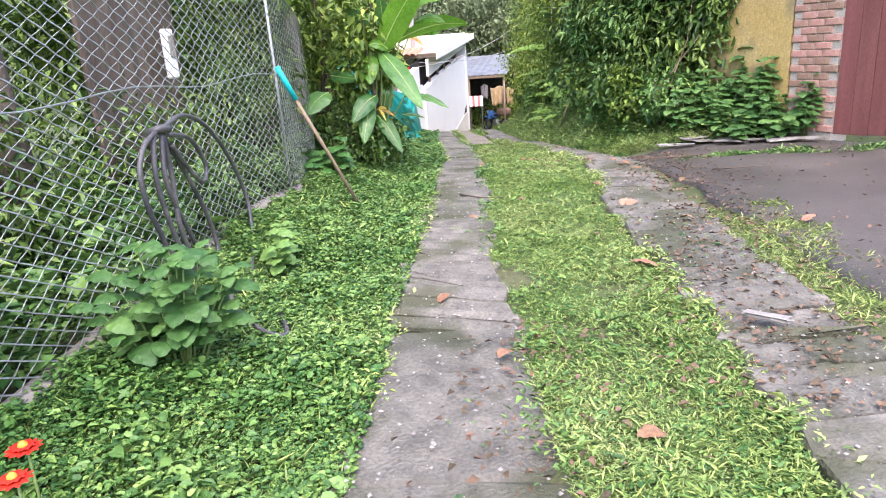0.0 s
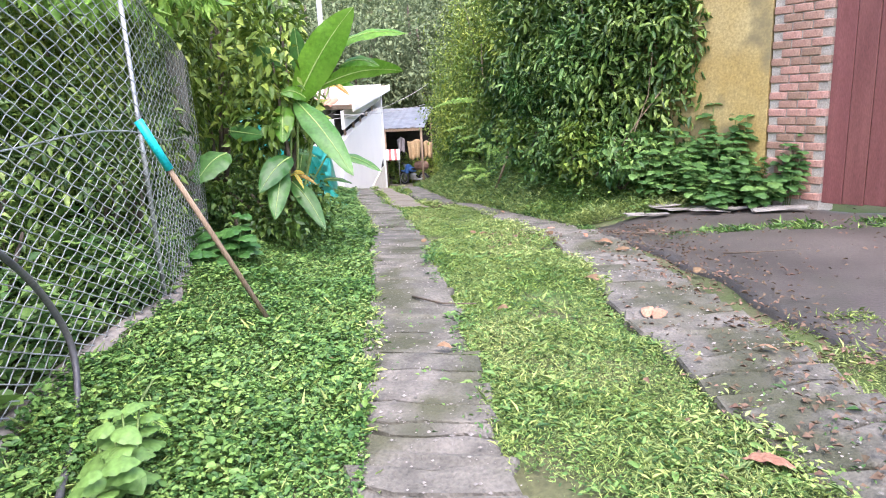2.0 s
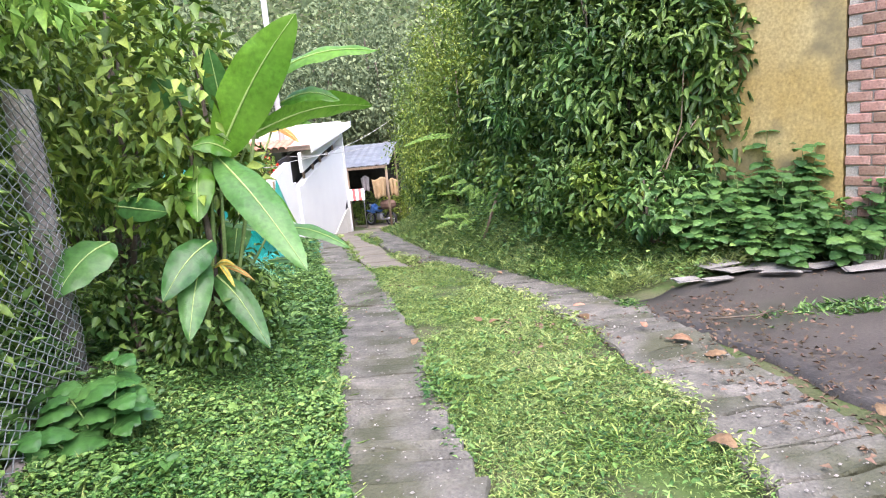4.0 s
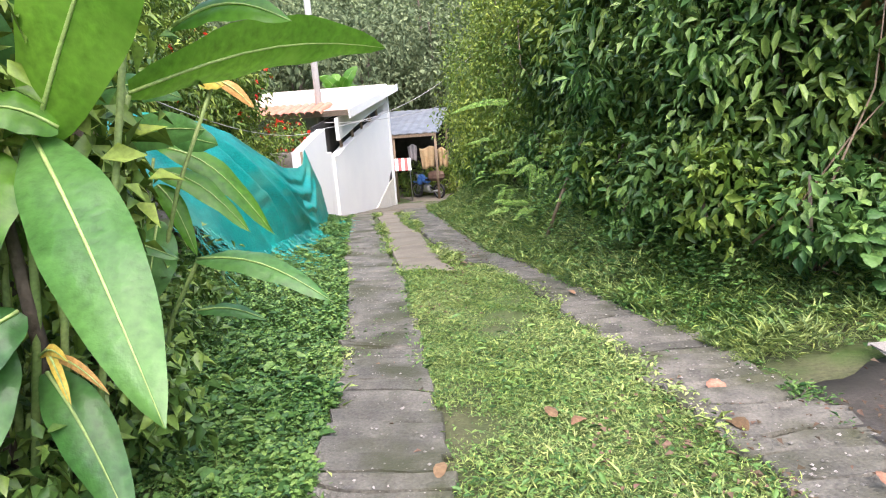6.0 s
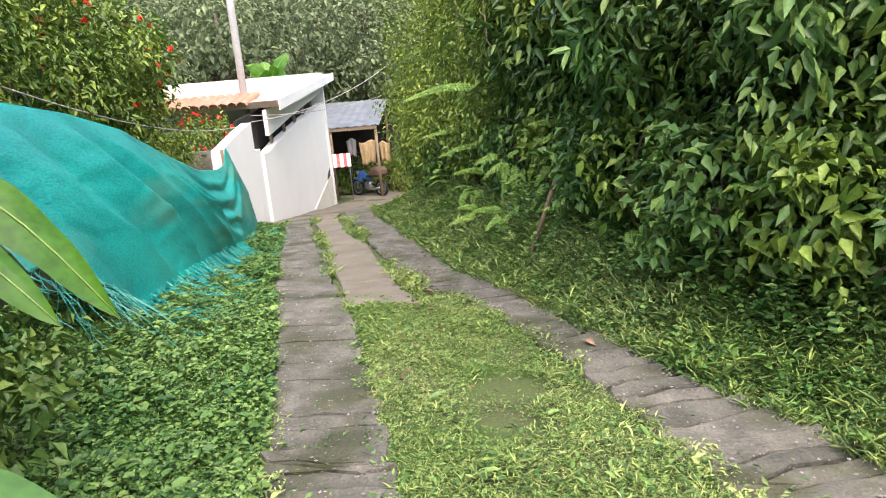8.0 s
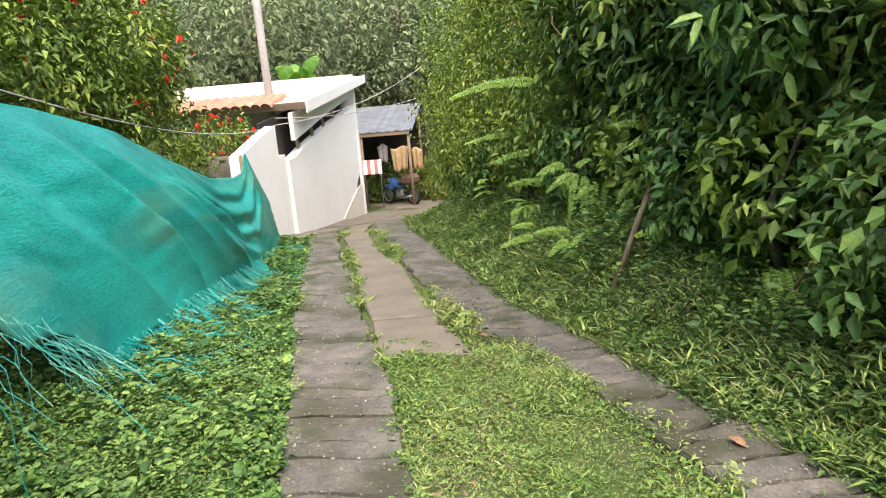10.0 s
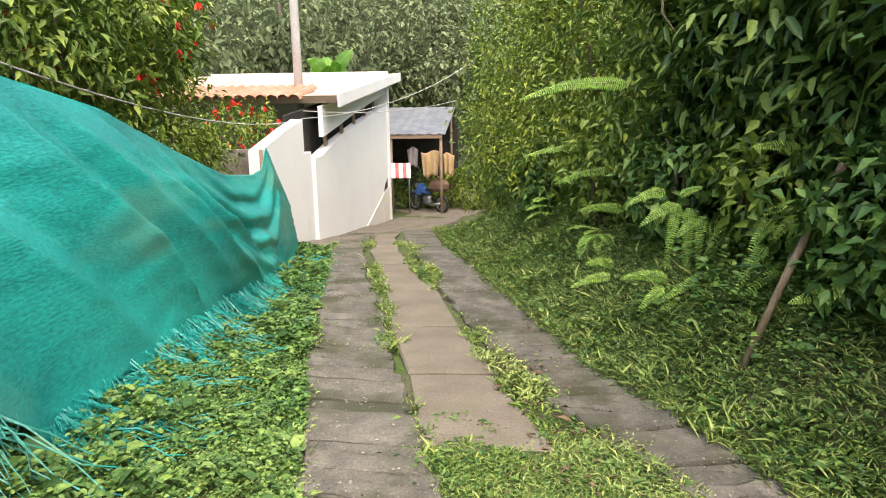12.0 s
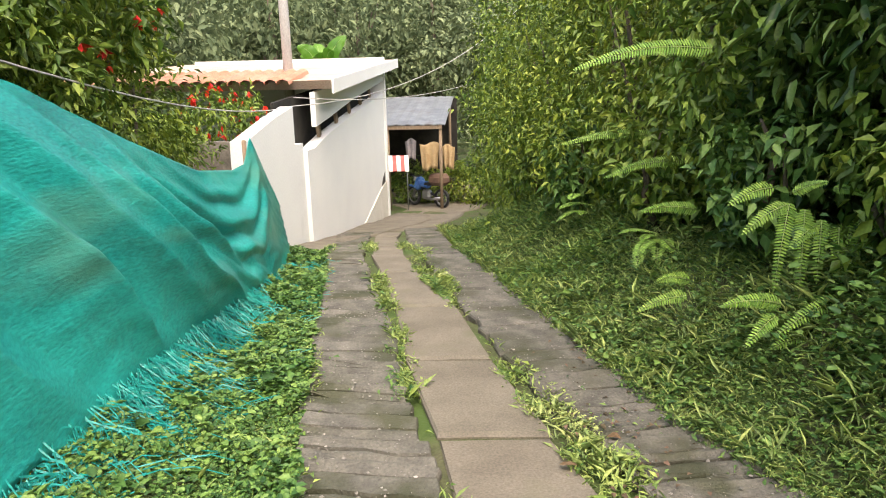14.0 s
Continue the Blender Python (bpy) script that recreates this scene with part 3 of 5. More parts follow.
awn = empty("striped_awning", (-3.45, 28.6, -0.6), "small red and white striped awning", "awning")
stripes = []
for i in range(7):
    x = -3.75 + i * 0.12
    stripes.append(raw("stripe", [(x, 28.7, -0.22), (x + 0.12, 28.7, -0.22), (x + 0.2, 28.2, -0.62), (x + 0.08, 28.2, -0.62), (x, 28.72, -0.25), (x + 0.12, 28.72, -0.25), (x + 0.2, 28.22, -0.65), (x + 0.08, 28.22, -0.65)], [(0, 1, 2, 3), (4, 7, 6, 5), (0, 4, 5, 1), (2, 6, 7, 3), (1, 5, 6, 2), (0, 3, 7, 4)], M_CANVAS_R if i % 2 else M_WHITE))
for x in (-3.7, -2.95):
    stripes.append(tube("post", [(x, 28.68, -1.9), (x, 28.68, -0.24)], 0.02, M_STEEL, sides=6))
adopt(awn, stripes)


def hanging_cloth(x, y, top, w, h, material, label, ph):
    vs, fs = [], []
    for i in range(13):
        for j in range(9):
            a, b = i / 12, j / 8
            vs.append((x + w * (a - 0.5) * (1 - 0.25 * b), y + 0.06 * math.sin(a * 14 + ph) * (0.3 + b), top - h * b - 0.05 * math.sin(a * 6 + ph)))
    for i in range(12):
        for j in range(8):
            fs.append((i * 9 + j, i * 9 + j + 1, i * 9 + j + 10, i * 9 + j + 9))
    ob = raw("hanging_cloth", vs, fs, material, smooth=True)
    md = ob.modifiers.new("thick", "SOLIDIFY")
    md.thickness = 0.012
    return tagged(ob, label, "cloth", "laundry under the shed roof")


hanging_cloth(-2.3, 29.1, 0.1, 0.6, 0.8, M_CLOTH, "tan cloth hanging under the shed roof", 0.3)
hanging_cloth(-2.9, 29.3, 0.2, 0.35, 0.6, M_CLOTH2, "grey cloth hanging under the shed roof", 1.3)
hanging_cloth(-1.75, 29.4, 0.0, 0.4, 0.7, M_CLOTH, "tan cloth hanging under the shed roof", 2.2)


def wheel(c, r):
    pts = [(c[0] + r * math.cos(a), c[1], c[2] + r * math.sin(a)) for a in (2 * math.pi * i / 20 for i in range(21))]
    ty = tube("wheel", pts, 0.045, M_BLACK, sides=7)
    rim = tube("rim", [(c[0] + r * 0.8 * math.cos(a), c[1], c[2] + r * 0.8 * math.sin(a)) for a in (2 * math.pi * i / 16 for i in range(17))], 0.018, M_STEEL, ty, sides=5)
    for i in range(6):
        a = math.pi * i / 6
        tube("spoke", [(c[0] + r * 0.8 * math.cos(a), c[1], c[2] + r * 0.8 * math.sin(a)), (c[0] - r * 0.8 * math.cos(a), c[1], c[2] - r * 0.8 * math.sin(a))], 0.008, M_STEEL, ty, sides=4)
    return ty


def build_motorcycle(x, y):
    z = gz(x, y)
    f, b = (x - 0.62, y, z + 0.3), (x + 0.6, y, z + 0.3)
    parts = [wheel(f, 0.27), wheel(b, 0.27)]
    parts.append(tube("frame", [(x - 0.42, y, z + 0.8), (x - 0.2, y, z + 0.55), (x + 0.2, y, z + 0.42), b], 0.04, M_BLACK))
    parts.append(tube("fork", [f, (x - 0.42, y, z + 0.9)], 0.03, M_STEEL))
    parts.append(tube("handlebar", [(x - 0.4, y - 0.3, z + 1.0), (x - 0.42, y, z + 0.93), (x - 0.4, y + 0.3, z + 1.0)], 0.018, M_BLACK))
    for nm, m, c, s, ry in (("fairing", M_BLUE, (-0.36, 0, 0.72), (0.26, 0.3, 0.42), 25), ("tank", M_BLUE, (-0.1, 0, 0.7), (0.42, 0.24, 0.2), 8), ("seat", M_BLACK, (0.3, 0, 0.75), (0.7, 0.26, 0.1), -4), ("engine", M_STEEL, (-0.02, 0, 0.4), (0.35, 0.24, 0.28), 0), ("front_mudguard", M_BLUE, (-0.6, 0, 0.6), (0.36, 0.12, 0.05), 10), ("headlight", M_STEEL, (-0.52, 0, 0.86), (0.12, 0.18, 0.16), 0), ("crate", M_CRATE, (0.5, 0, 0.9), (0.62, 0.5, 0.36), 0)):
        bm = bmesh.new()
        box(bm, pose(x + c[0], y, z + c[2], 0, ry, 0), *s, bevel=min(s) * 0.3)
        parts.append(part(nm, bm, m))
    parts.append(tube("exhaust", [(x - 0.1, y - 0.14, z + 0.3), (x + 0.3, y - 0.16, z + 0.28), (x + 0.75, y - 0.17, z + 0.36)], 0.03, M_STEEL, r2=0.05))
    parts.append(tube("mirror", [(x - 0.4, y + 0.26, z + 1.0), (x - 0.42, y + 0.32, z + 1.2)], 0.012, M_BLACK, r2=0.04))
    return adopt(empty("motorcycle", (x, y, z), "parked blue and black motorcycle with a brown crate behind", "motorcycle"), parts)


build_motorcycle(-2.45, 29.7).rotation_euler = (0, 0, radians(-38))

for c, r, n, m, lb in (
    ((-3.1, 30.6, -1.3), (0.7, 0.5, 0.8), 1800, F_HEDGE, "round green garden shrub by the shed"),
    ((-2.0, 30.7, -1.4), (0.9, 0.5, 0.6), 1800, F_YELLOW, "yellow-green garden shrub by the shed"),
    ((-0.9, 30.5, -1.3), (0.9, 0.7, 0.8), 2200, F_YELLOW, "yellow-green garden shrub by the shed"),
    ((0.2, 29.6, -1.0), (0.9, 0.9, 1.1), 2200, F_HEDGE, "green garden shrub beside the yard"),
):
    bush("garden_shrub", c, r, n, 0.12, m, lb, "shrub", "shrubs before the shed", sprigs=8, stems=3)


# ---- turquoise netting ----
TOP = [(9.0, 2.15), (10.4, 2.08), (11.2, 1.97), (12.2, 1.77), (13.3, 1.4), (14.35, 1.08), (15.2, 0.98), (15.55, 1.0), (15.81, 1.25), (16.4, 0.45)]
TOPX = [(9.0, -2.6), (10.4, -2.72), (12.2, -2.8), (14.3, -2.9), (15.8, -2.97), (16.4, -2.9)]
BOT = [(9.0, 1.15), (9.5, 1.0), (10.0, 0.7), (10.35, 0.43), (12, 0.26), (13.2, 0.14), (14.86, -0.06), (15.6, -0.16), (16.4, -0.36)]
BOTX = [(9.0, -2.0), (10.3, -2.0), (12, -2.28), (13.2, -2.4), (14.86, -2.55), (15.6, -2.68), (16.4, -2.8)]


def build_net():
    nu, nv = 200, 60
    vs, fs = [], []
    for i in range(nu + 1):
        u = i / nu
        y = 9.0 + 7.4 * u
        for j in range(nv + 1):
            v = j / nv
            yb = y + 0.15 * math.sin(y * 2.3)
            ys = y + (yb - y) * v
            zt, zb = float(lerp(TOP, y)), float(lerp(BOT, yb)) + 0.05 * math.sin(y * 7)
            x = float(lerp(TOPX, y)) * (1 - v) + float(lerp(BOTX, yb)) * v
            bag = math.sin(math.pi * v)
            # long swags that run down and away from the high corner
            s = y + 1.9 * v
            swag = max(0.0, 1 - abs(y - 14.4) / 2.0)
            # two broad creases and a bundle of sagging folds under the low part of the line
            for yc, k, amp in ((9.9, 1.6, 0.14), (10.9, 1.7, 0.2), (11.5, 2.1, 0.09), (12.0, 2.0, 0.24), (12.8, 1.7, 0.16)):
                e = y - yc - k * v
                x += amp * bag * max(0.0, 1 - abs(e) * (1.1 if e < 0 else 3.5)) ** 1.3
            fold = y - 2.3 * v + 0.8 * v * v
            # drapes nested below the sagging line, pulled up at its two ends
            hang = ((y - 14.75) / 0.95) ** 2
            drape = v * 2.2 + 0.35 * hang
            x += swag * bag * (0.075 * abs(math.sin(drape * 5.2)) + 0.03 * math.sin(drape * 13.0 + y))
            x += 0.012 * bag * abs(math.sin(fold * 3.1 + 2 * v)) + 0.02 * bag * math.sin(y * 2.1 + 0.5) + 0.006 * noise.noise(Vector((y * 6, v * 16, 0.3))) + 0.004 * noise.noise(Vector((fold * 12, v * 30, 0.3))) + 0.012 * math.sin(v * 40 + y * 2.5) * noise.noise(Vector((y * 1.5, v * 3, 2)))
            z = zt + (zb - zt) * v
            vs.append((x, ys, max(z, gz(x, ys) + 0.02)))
    w = nv + 1
    for i in range(nu):
        for j in range(nv):
            fs.append((i * w + j, i * w + j + 1, (i + 1) * w + j + 1, (i + 1) * w + j))
    sheet = raw("sheet", vs, fs, M_TARP, smooth=True)
    md = sheet.modifiers.new("thick", "SOLIDIFY")
    md.thickness = 0.004
    rng = random.Random(5)
    parts = [sheet]
    sv, sf = [], []
    for i in range(1700):
        y = rng.uniform(9.0, 16.2)
        if rng.random() < 0.6:
            y = rng.choice((9.4, 9.9, 10.6, 12.0, 12.3, 12.5, 13.4, 14.2)) + rng.gauss(0, 0.2)
        if y < 10.3 and rng.random() < 0.8:
            continue
        x, z = float(lerp(BOTX, y)) + rng.uniform(-0.06, 0.02), float(lerp(BOT, y)) + rng.uniform(-0.02, 0.1)
        ln = rng.uniform(0.12, 0.75) ** 1.2 * (1.15 if y < 10.3 else 1.0)
        dx, dy = rng.uniform(0.3, 1.0), rng.gauss(0, 0.45)
        prev = None
        for k in range(6):
            t = k / 5
            px, py = x + dx * ln * t, y + dy * ln * t + 0.03 * math.sin(k * 2 + i)
            pz = max(z - ln * t * 0.8, gz(px, py) + 0.04 + 0.03 * math.sin(k * 1.7 + i))
            b = len(sv)
            q = 0.0045 * (1 - 0.5 * t)
            sv += [(px, py - q, pz), (px, py + q, pz), (px, py, pz + q * 1.6)]
            if prev is not None:
                for a, c in ((0, 1), (1, 2), (2, 0)):
                    sf.append((prev + a, prev + c, b + c, b + a))
            prev = b
    parts.append(tagged(raw("fringe", sv, sf, M_TARP, label="frayed turquoise threads"), kind="stuff"))
    for y in (9.2, 11.6, 13.6, 15.8):
        x = float(lerp(TOPX, y)) - 0.06
        parts.append(tube("stake", [(x, y, gz(x, y) - 0.1), (x, y, float(lerp(TOP, y)) - 0.02)], 0.025, M_WOOD, sides=6))
    return adopt(empty("shade_net", (-2.5, 12.5, gz(-2.5, 12.5)), "turquoise woven shade net hung as a fence, frayed lower edge", "netting"), parts)


build_net()


# ---- gate, brick pier, yellow wall ----
GX, GY = 4.42, 7.02
WD = Vector((-0.62, 0.785, 0)).normalized()


def along(d, h, out=0.0):
    """A place on the line of the gate: d metres past the gate's end, h high, out towards the lane."""
    n = Vector((-WD.y, WD.x, 0))
    return Vector((GX, GY, 0)) + WD * d + n * out + Vector((0, 0, h))


def slab_along(d0, d1, z0, z1, thick, out=0.0, bevel=0.0):
    bm = bmesh.new()
    a = math.degrees(math.atan2(WD.y, WD.x))
    c = along((d0 + d1) / 2, (z0 + z1) / 2, out - thick / 2)
    box(bm, pose(c.x, c.y, c.z, 0, 0, a), abs(d1 - d0), thick, z1 - z0, bevel)
    return bm


gate = []
rngg = random.Random(3)
for i in range(17):
    d = -0.02 - i * 0.2
    gate.append(part("board", slab_along(d - 0.194, d, 0.74 + rngg.uniform(0, 0.05), 4.3, 0.03, rngg.uniform(0, 0.006), 0.004), M_GATE))
for z in (1.5, 2.8, 4.0):
    gate.append(part("rail", slab_along(-3.4, -0.02, z, z + 0.1, 0.05, -0.04), M_GATE))
adopt(empty("board_gate", along(-1.7, gz(5.4, 5.7)), "dark red painted board gate with worn lower ends", "gate"), gate)
yw = part("wall_yellow", slab_along(0.62, 2.3, 0.2, 4.4, 0.2), M_YELLOW)
tagged(yw, "mottled yellow plaster wall with mossy stains", "wall", kind="structure")
pier = part("wall_pier", slab_along(0.012, 0.6, 0.2, 4.4, 0.3, -0.012), M_MORTAR)
tagged(pier, "exposed brick pier between the gate and plaster", "wall", kind="structure")
bricks = []
brick_me = None
ang = math.degrees(math.atan2(WD.y, WD.x))
for r in range(42):
    for k in range(3):
        d = 0.1 + k * 0.205 + (0.1 if r % 2 else 0.0)
        if d > 0.56:
            continue
        if brick_me is None:
            bm = bmesh.new()
            box(bm, Matrix.Identity(4), 0.19, 0.1, 0.075, 0.006)
            brick_me = bpy.data.meshes.new("brick")
            bm.to_mesh(brick_me)
            bm.free()
            brick_me.materials.append(M_BRICK)
        c = along(d, 0.8 + r * 0.086, -0.045 + rngg.uniform(-0.004, 0.004))
        b = new("brick", brick_me)
        b.matrix_basis = pose(c.x, c.y, c.z, 0, rngg.uniform(-0.6, 0.6), ang)
        b.parent = pier
        bricks.append(b)


# ---- chain-link fence ----
FENCE = [(0.35, -2.6), (-0.16, 0.0), (-0.6, 2.3), (-0.7, 3.4), (-1.3, 5.3)]
FT = [(-2.6, 2.75), (3.4, 2.66), (5.3, 2.4)]
FLEN = [0.0]
for a, b in zip(FENCE, FENCE[1:]):
    FLEN.append(FLEN[-1] + math.dist(a, b))


def fence_at(s):
    x = float(np.interp(s, FLEN, [p[0] for p in FENCE]))
    y = float(np.interp(s, FLEN, [p[1] for p in FENCE]))
    return x, y


def build_fence():
    cell, wire = 0.06, 0.0024
    vs, fs = [], []
    total = FLEN[-1]
    ncol = int(total / cell)
    for i in range(ncol):
        s0 = i * cell
        rows = int(1.85 / (cell * 0.55))
        prev = None
        for r in range(rows + 1):
            s = s0 + (cell / 2 if ((r + i) % 2) else -cell / 2) * 1.04 + cell * 0.5
            x, y = fence_at(min(max(s, 0), total))
            bot = gz(x, y) + 0.02
            top = float(lerp(FT, y))
            z = bot + (top - bot) * r / rows
            x += 0.025 * math.sin(s * 1.7) * math.sin(math.pi * r / rows) + (0.004 if r % 2 else -0.004)
            b = len(vs)
            vs += [(x - wire, y - wire, z), (x + wire, y - wire, z), (x, y + wire * 1.5, z + wire)]
            if prev is not None:
                for a, c in ((0, 1), (1, 2), (2, 0)):
                    fs.append((prev + a, prev + c, b + c, b + a))
            prev = b
    parts = [tagged(raw("mesh", vs, fs, M_WIRE, label="galvanised diamond wire mesh"), kind="stuff")]
    for s in (0.3, 2.4, FLEN[3], FLEN[4]):
        x, y = fence_at(s)
        m = M_GREYW if s == FLEN[4] else M_WIRE
        r = 0.07 if s == FLEN[4] else 0.012
        x -= r + 0.03
        parts.append(tube("post", [(x, y, gz(x, y) - 0.2), (x, y, float(lerp(FT, y)) + 0.06)], r, m, sides=8))
    for h in (0.55, 0.985):
        pts = []
        for i in range(30):
            x, y = fence_at(total * i / 29)
            bot, top = gz(x, y), float(lerp(FT, y))
            pts.append((x, y, bot + (top - bot) * h + 0.02 * math.sin(i)))
        parts.append(tube("tension_wire", pts, 0.004, M_WIRE, sides=5))
    kerb = []
    for i in range(30):
        x, y = fence_at(total * i / 29)
        kerb.append((x - 0.02, y, gz(x, y) - 0.01))
    parts.append(tube("kerb", kerb, 0.06, M_GREYW, sides=7, label="low mossy footing"))
    return adopt(empty("chain_link_fence", (-0.5, 2, gz(-0.5, 2)), "galvanised chain-link fence along the grassy verge", "fence"), parts)


build_fence()


# ---- broad-leaved plants ----
def big_leaf(parts, base, tip, width, material, sag=0.1, face=(0.35, -1, 0.35), rib=True):
    """One broad leaf: an arched blade with a folded midrib and a wavy rim."""
    b, t, f = Vector(base), Vector(tip), Vector(face).normalized()
    d = t - b
    ln = d.length
    side = d.cross(f).normalized()
    up = side.cross(d).normalized()
    n, vs, fs = 16, [], []
    ph = base[0] * 17 + base[2] * 9
    for i in range(n + 1):
        u = i / n
        c = b + d * u + Vector((0, 0, 1)) * sag * math.sin(math.pi * u) * 0.9
        w = width * 0.5 * max(0.02, math.sin(math.pi * min(1.0, u * 0.97 + 0.03) ** 0.85)) ** 0.7
        if u > 0.97:
            w *= 0.25
        for k in range(-3, 4):
            q = k / 3
            lift = 0.16 * abs(q) * w - 0.3 * w * q * q + 0.035 * width * math.sin(u * 21 + ph + q) * abs(q)
            vs.append(c + side * w * q + up * lift)
    for i in range(n):
        for k in range(6):
            a = i * 7 + k
            fs.append((a, a + 1, a + 8, a + 7))
    ob = raw("leaf", vs, fs, material, smooth=True)
    if rib:
        pts = [Vector(vs[i * 7 + 3]) + up * 0.003 for i in range(0, n + 1, 2)]
        tube("midrib", pts, 0.004 + width * 0.012, F_RIB, ob, sides=5, r2=0.001)
    parts.append(ob)
    return ob


def stem(pts, r=0.016):
    p = [Vector(q) for q in pts]
    g = gz(p[0].x, p[0].y)
    if p[0].z > g:
        p.insert(0, Vector((p[0].x - 0.03, p[0].y, g - 0.05)))
    return tube("stem", p, r, M_STEM, sides=7, r2=r * 0.6)


HELICONIA = (
    ((-0.55, 5.62, 2.02), (0.02, 5.48, 2.73), 0.3, F_BIG, 0.06, (0.35, -1.0, 0.3)),
    ((-0.55, 5.62, 2.03), (0.0, 5.08, 1.45), 0.23, F_BIGD, 0.05, (0.45, -1.0, 0.5)),
    ((-0.66, 5.6, 2.0), (-0.63, 5.4, 1.7), 0.19, F_BIG, 0.03, (0.2, -1.0, 0.3)),
    ((-0.61, 5.5, 1.58), (-0.8, 5.2, 1.33), 0.2, F_BIGD, 0.05, (0.3, -1.0, 0.5)),
    ((-0.68, 5.5, 1.49), (-0.7, 5.2, 1.1), 0.18, F_BIGD, 0.04, (0.35, -1.0, 0.35)),
    ((-0.65, 5.6, 1.36), (-0.34, 5.4, 0.96), 0.16, F_BIGD, 0.06, (0.45, -1.0, 0.45)),
    ((-0.52, 5.75, 2.2), (-0.5, 5.6, 2.62), 0.14, F_BIGD, 0.03, (0.35, -1.0, 0.35)),
    ((-0.7, 5.8, 2.15), (-0.85, 5.6, 2.52), 0.2, F_BIGD, 0.05, (0.35, -1.0, 0.35)),
    ((-0.46, 5.6, 2.05), (-0.64, 5.5, 2.1), 0.13, F_BIG, 0.04, (0.2, -0.8, 0.7)),
    ((-0.3, 5.75, 2.42), (0.42, 5.6, 2.52), 0.17, F_BIG, 0.08, (0.0, -0.6, 0.9)),
    ((-0.2, 5.8, 2.3), (0.16, 5.75, 2.28), 0.12, F_BIG, 0.06, (0.0, -0.7, 0.7)),
    ((-1.07, 5.3, 1.65), (-1.23, 5.0, 1.44), 0.25, F_BIGD, 0.05, (0.1, -1.0, 0.6)),
    ((-1.11, 5.5, 1.82), (-0.78, 5.4, 1.77), 0.14, F_BIGD, 0.0, (0.35, -1.0, 0.35)),
    ((-0.66, 5.6, 1.41), (-0.5, 5.5, 1.43), 0.035, F_OCHRE, 0.03, (0.35, -1.0, 0.35)),
    ((-0.62, 5.58, 1.42), (-0.4, 5.5, 1.33), 0.03, F_DRYB, 0.03, (0.35, -1.0, 0.35)),
    ((-0.62, 5.58, 1.44), (-0.52, 5.5, 1.3), 0.03, F_OCHRE, 0.02, (0.35, -1.0, 0.35)),
)
ARCHING = (
    ((-0.45, 5.95, 2.14), (0.2, 6.95, 2.28), 0.25, F_BIG, 0.08, (0.15, -0.75, -0.55)),
    ((-1.11, 7.3, 1.9), (-0.57, 7.35, 1.38), 0.17, F_BIG, 0.13, (0.3, -0.6, 1.0)),
    ((-1.1, 7.15, 1.79), (-0.62, 7.15, 1.44), 0.15, F_BIG, 0.1, (0.3, -0.6, 1.0)),
    ((-1.05, 7.1, 1.72), (-0.9, 7.1, 1.34), 0.11, F_BIG, 0.08, (0.3, -0.8, 0.8)),
    ((-0.52, 6.35, 1.5), (0.04, 6.22, 1.34), 0.13, F_BIGD, 0.07, (0.0, -0.5, 1.0)),
    ((-0.58, 6.4, 1.27), (-0.3, 6.4, 1.22), 0.08, F_BIGD, 0.03, (0.0, -0.4, 1.0)),
    ((-0.8, 6.6, 1.62), (-0.86, 6.5, 1.27), 0.2, F_BIGD, 0.0, (0.35, -1.0, 0.35)),
    ((-0.96, 6.4, 1.58), (-0.62, 6.4, 1.49), 0.1, F_BIGD, 0.03, (0.0, -0.4, 1.0)),
    ((-1.0, 6.1, 1.41), (-0.68, 6.0, 1.28), 0.16, F_BIGD, 0.06, (0.0, -0.6, 1.0)),
    ((-1.04, 6.6, 2.15), (-0.55, 6.5, 2.12), 0.17, F_BIGD, 0.06, (0.0, -0.7, 0.7)),
    ((-1.18, 7.0, 1.96), (-0.66, 6.9, 1.98), 0.19, F_BIGD, 0.03, (0.35, -1.0, 0.35)),
    ((-0.99, 7.2, 1.97), (-0.7, 7.1, 1.9), 0.14, F_BIGD, 0.0, (0.35, -1.0, 0.35)),
    ((-0.48, 6.68, 2.19), (-0.3, 6.6, 2.06), 0.05, F_DRYB, 0.02, (0.35, -1.0, 0.35)),
    ((-0.85, 6.3, 1.72), (-0.73, 6.3, 1.7), 0.09, F_OCHRE, 0.02, (0.35, -1.0, 0.35)),
    ((-0.56, 6.7, 2.22), (-0.44, 6.65, 2.16), 0.09, F_OCHRE, 0.0, (0.35, -1.0, 0.35)),
)
SEEDLINGS = (
    ((-0.87, 4.7, 1.04), (-0.62, 4.6, 1.06), 0.17), ((-0.88, 4.7, 1.01), (-0.99, 4.6, 1.08), 0.16), ((-0.82, 4.7, 0.9), (-0.6, 4.5, 0.87), 0.16),
    ((-0.88, 4.7, 0.94), (-0.77, 4.5, 0.87), 0.15), ((-0.82, 4.2, 0.89), (-0.53, 4.1, 0.87), 0.13), ((-0.82, 4.2, 0.88), (-0.95, 4.1, 0.86), 0.13),
)
plant_parts = []
for base, tip, width, material, sag, face in HELICONIA:
    big_leaf(plant_parts, base, tip, width, material, sag, face)
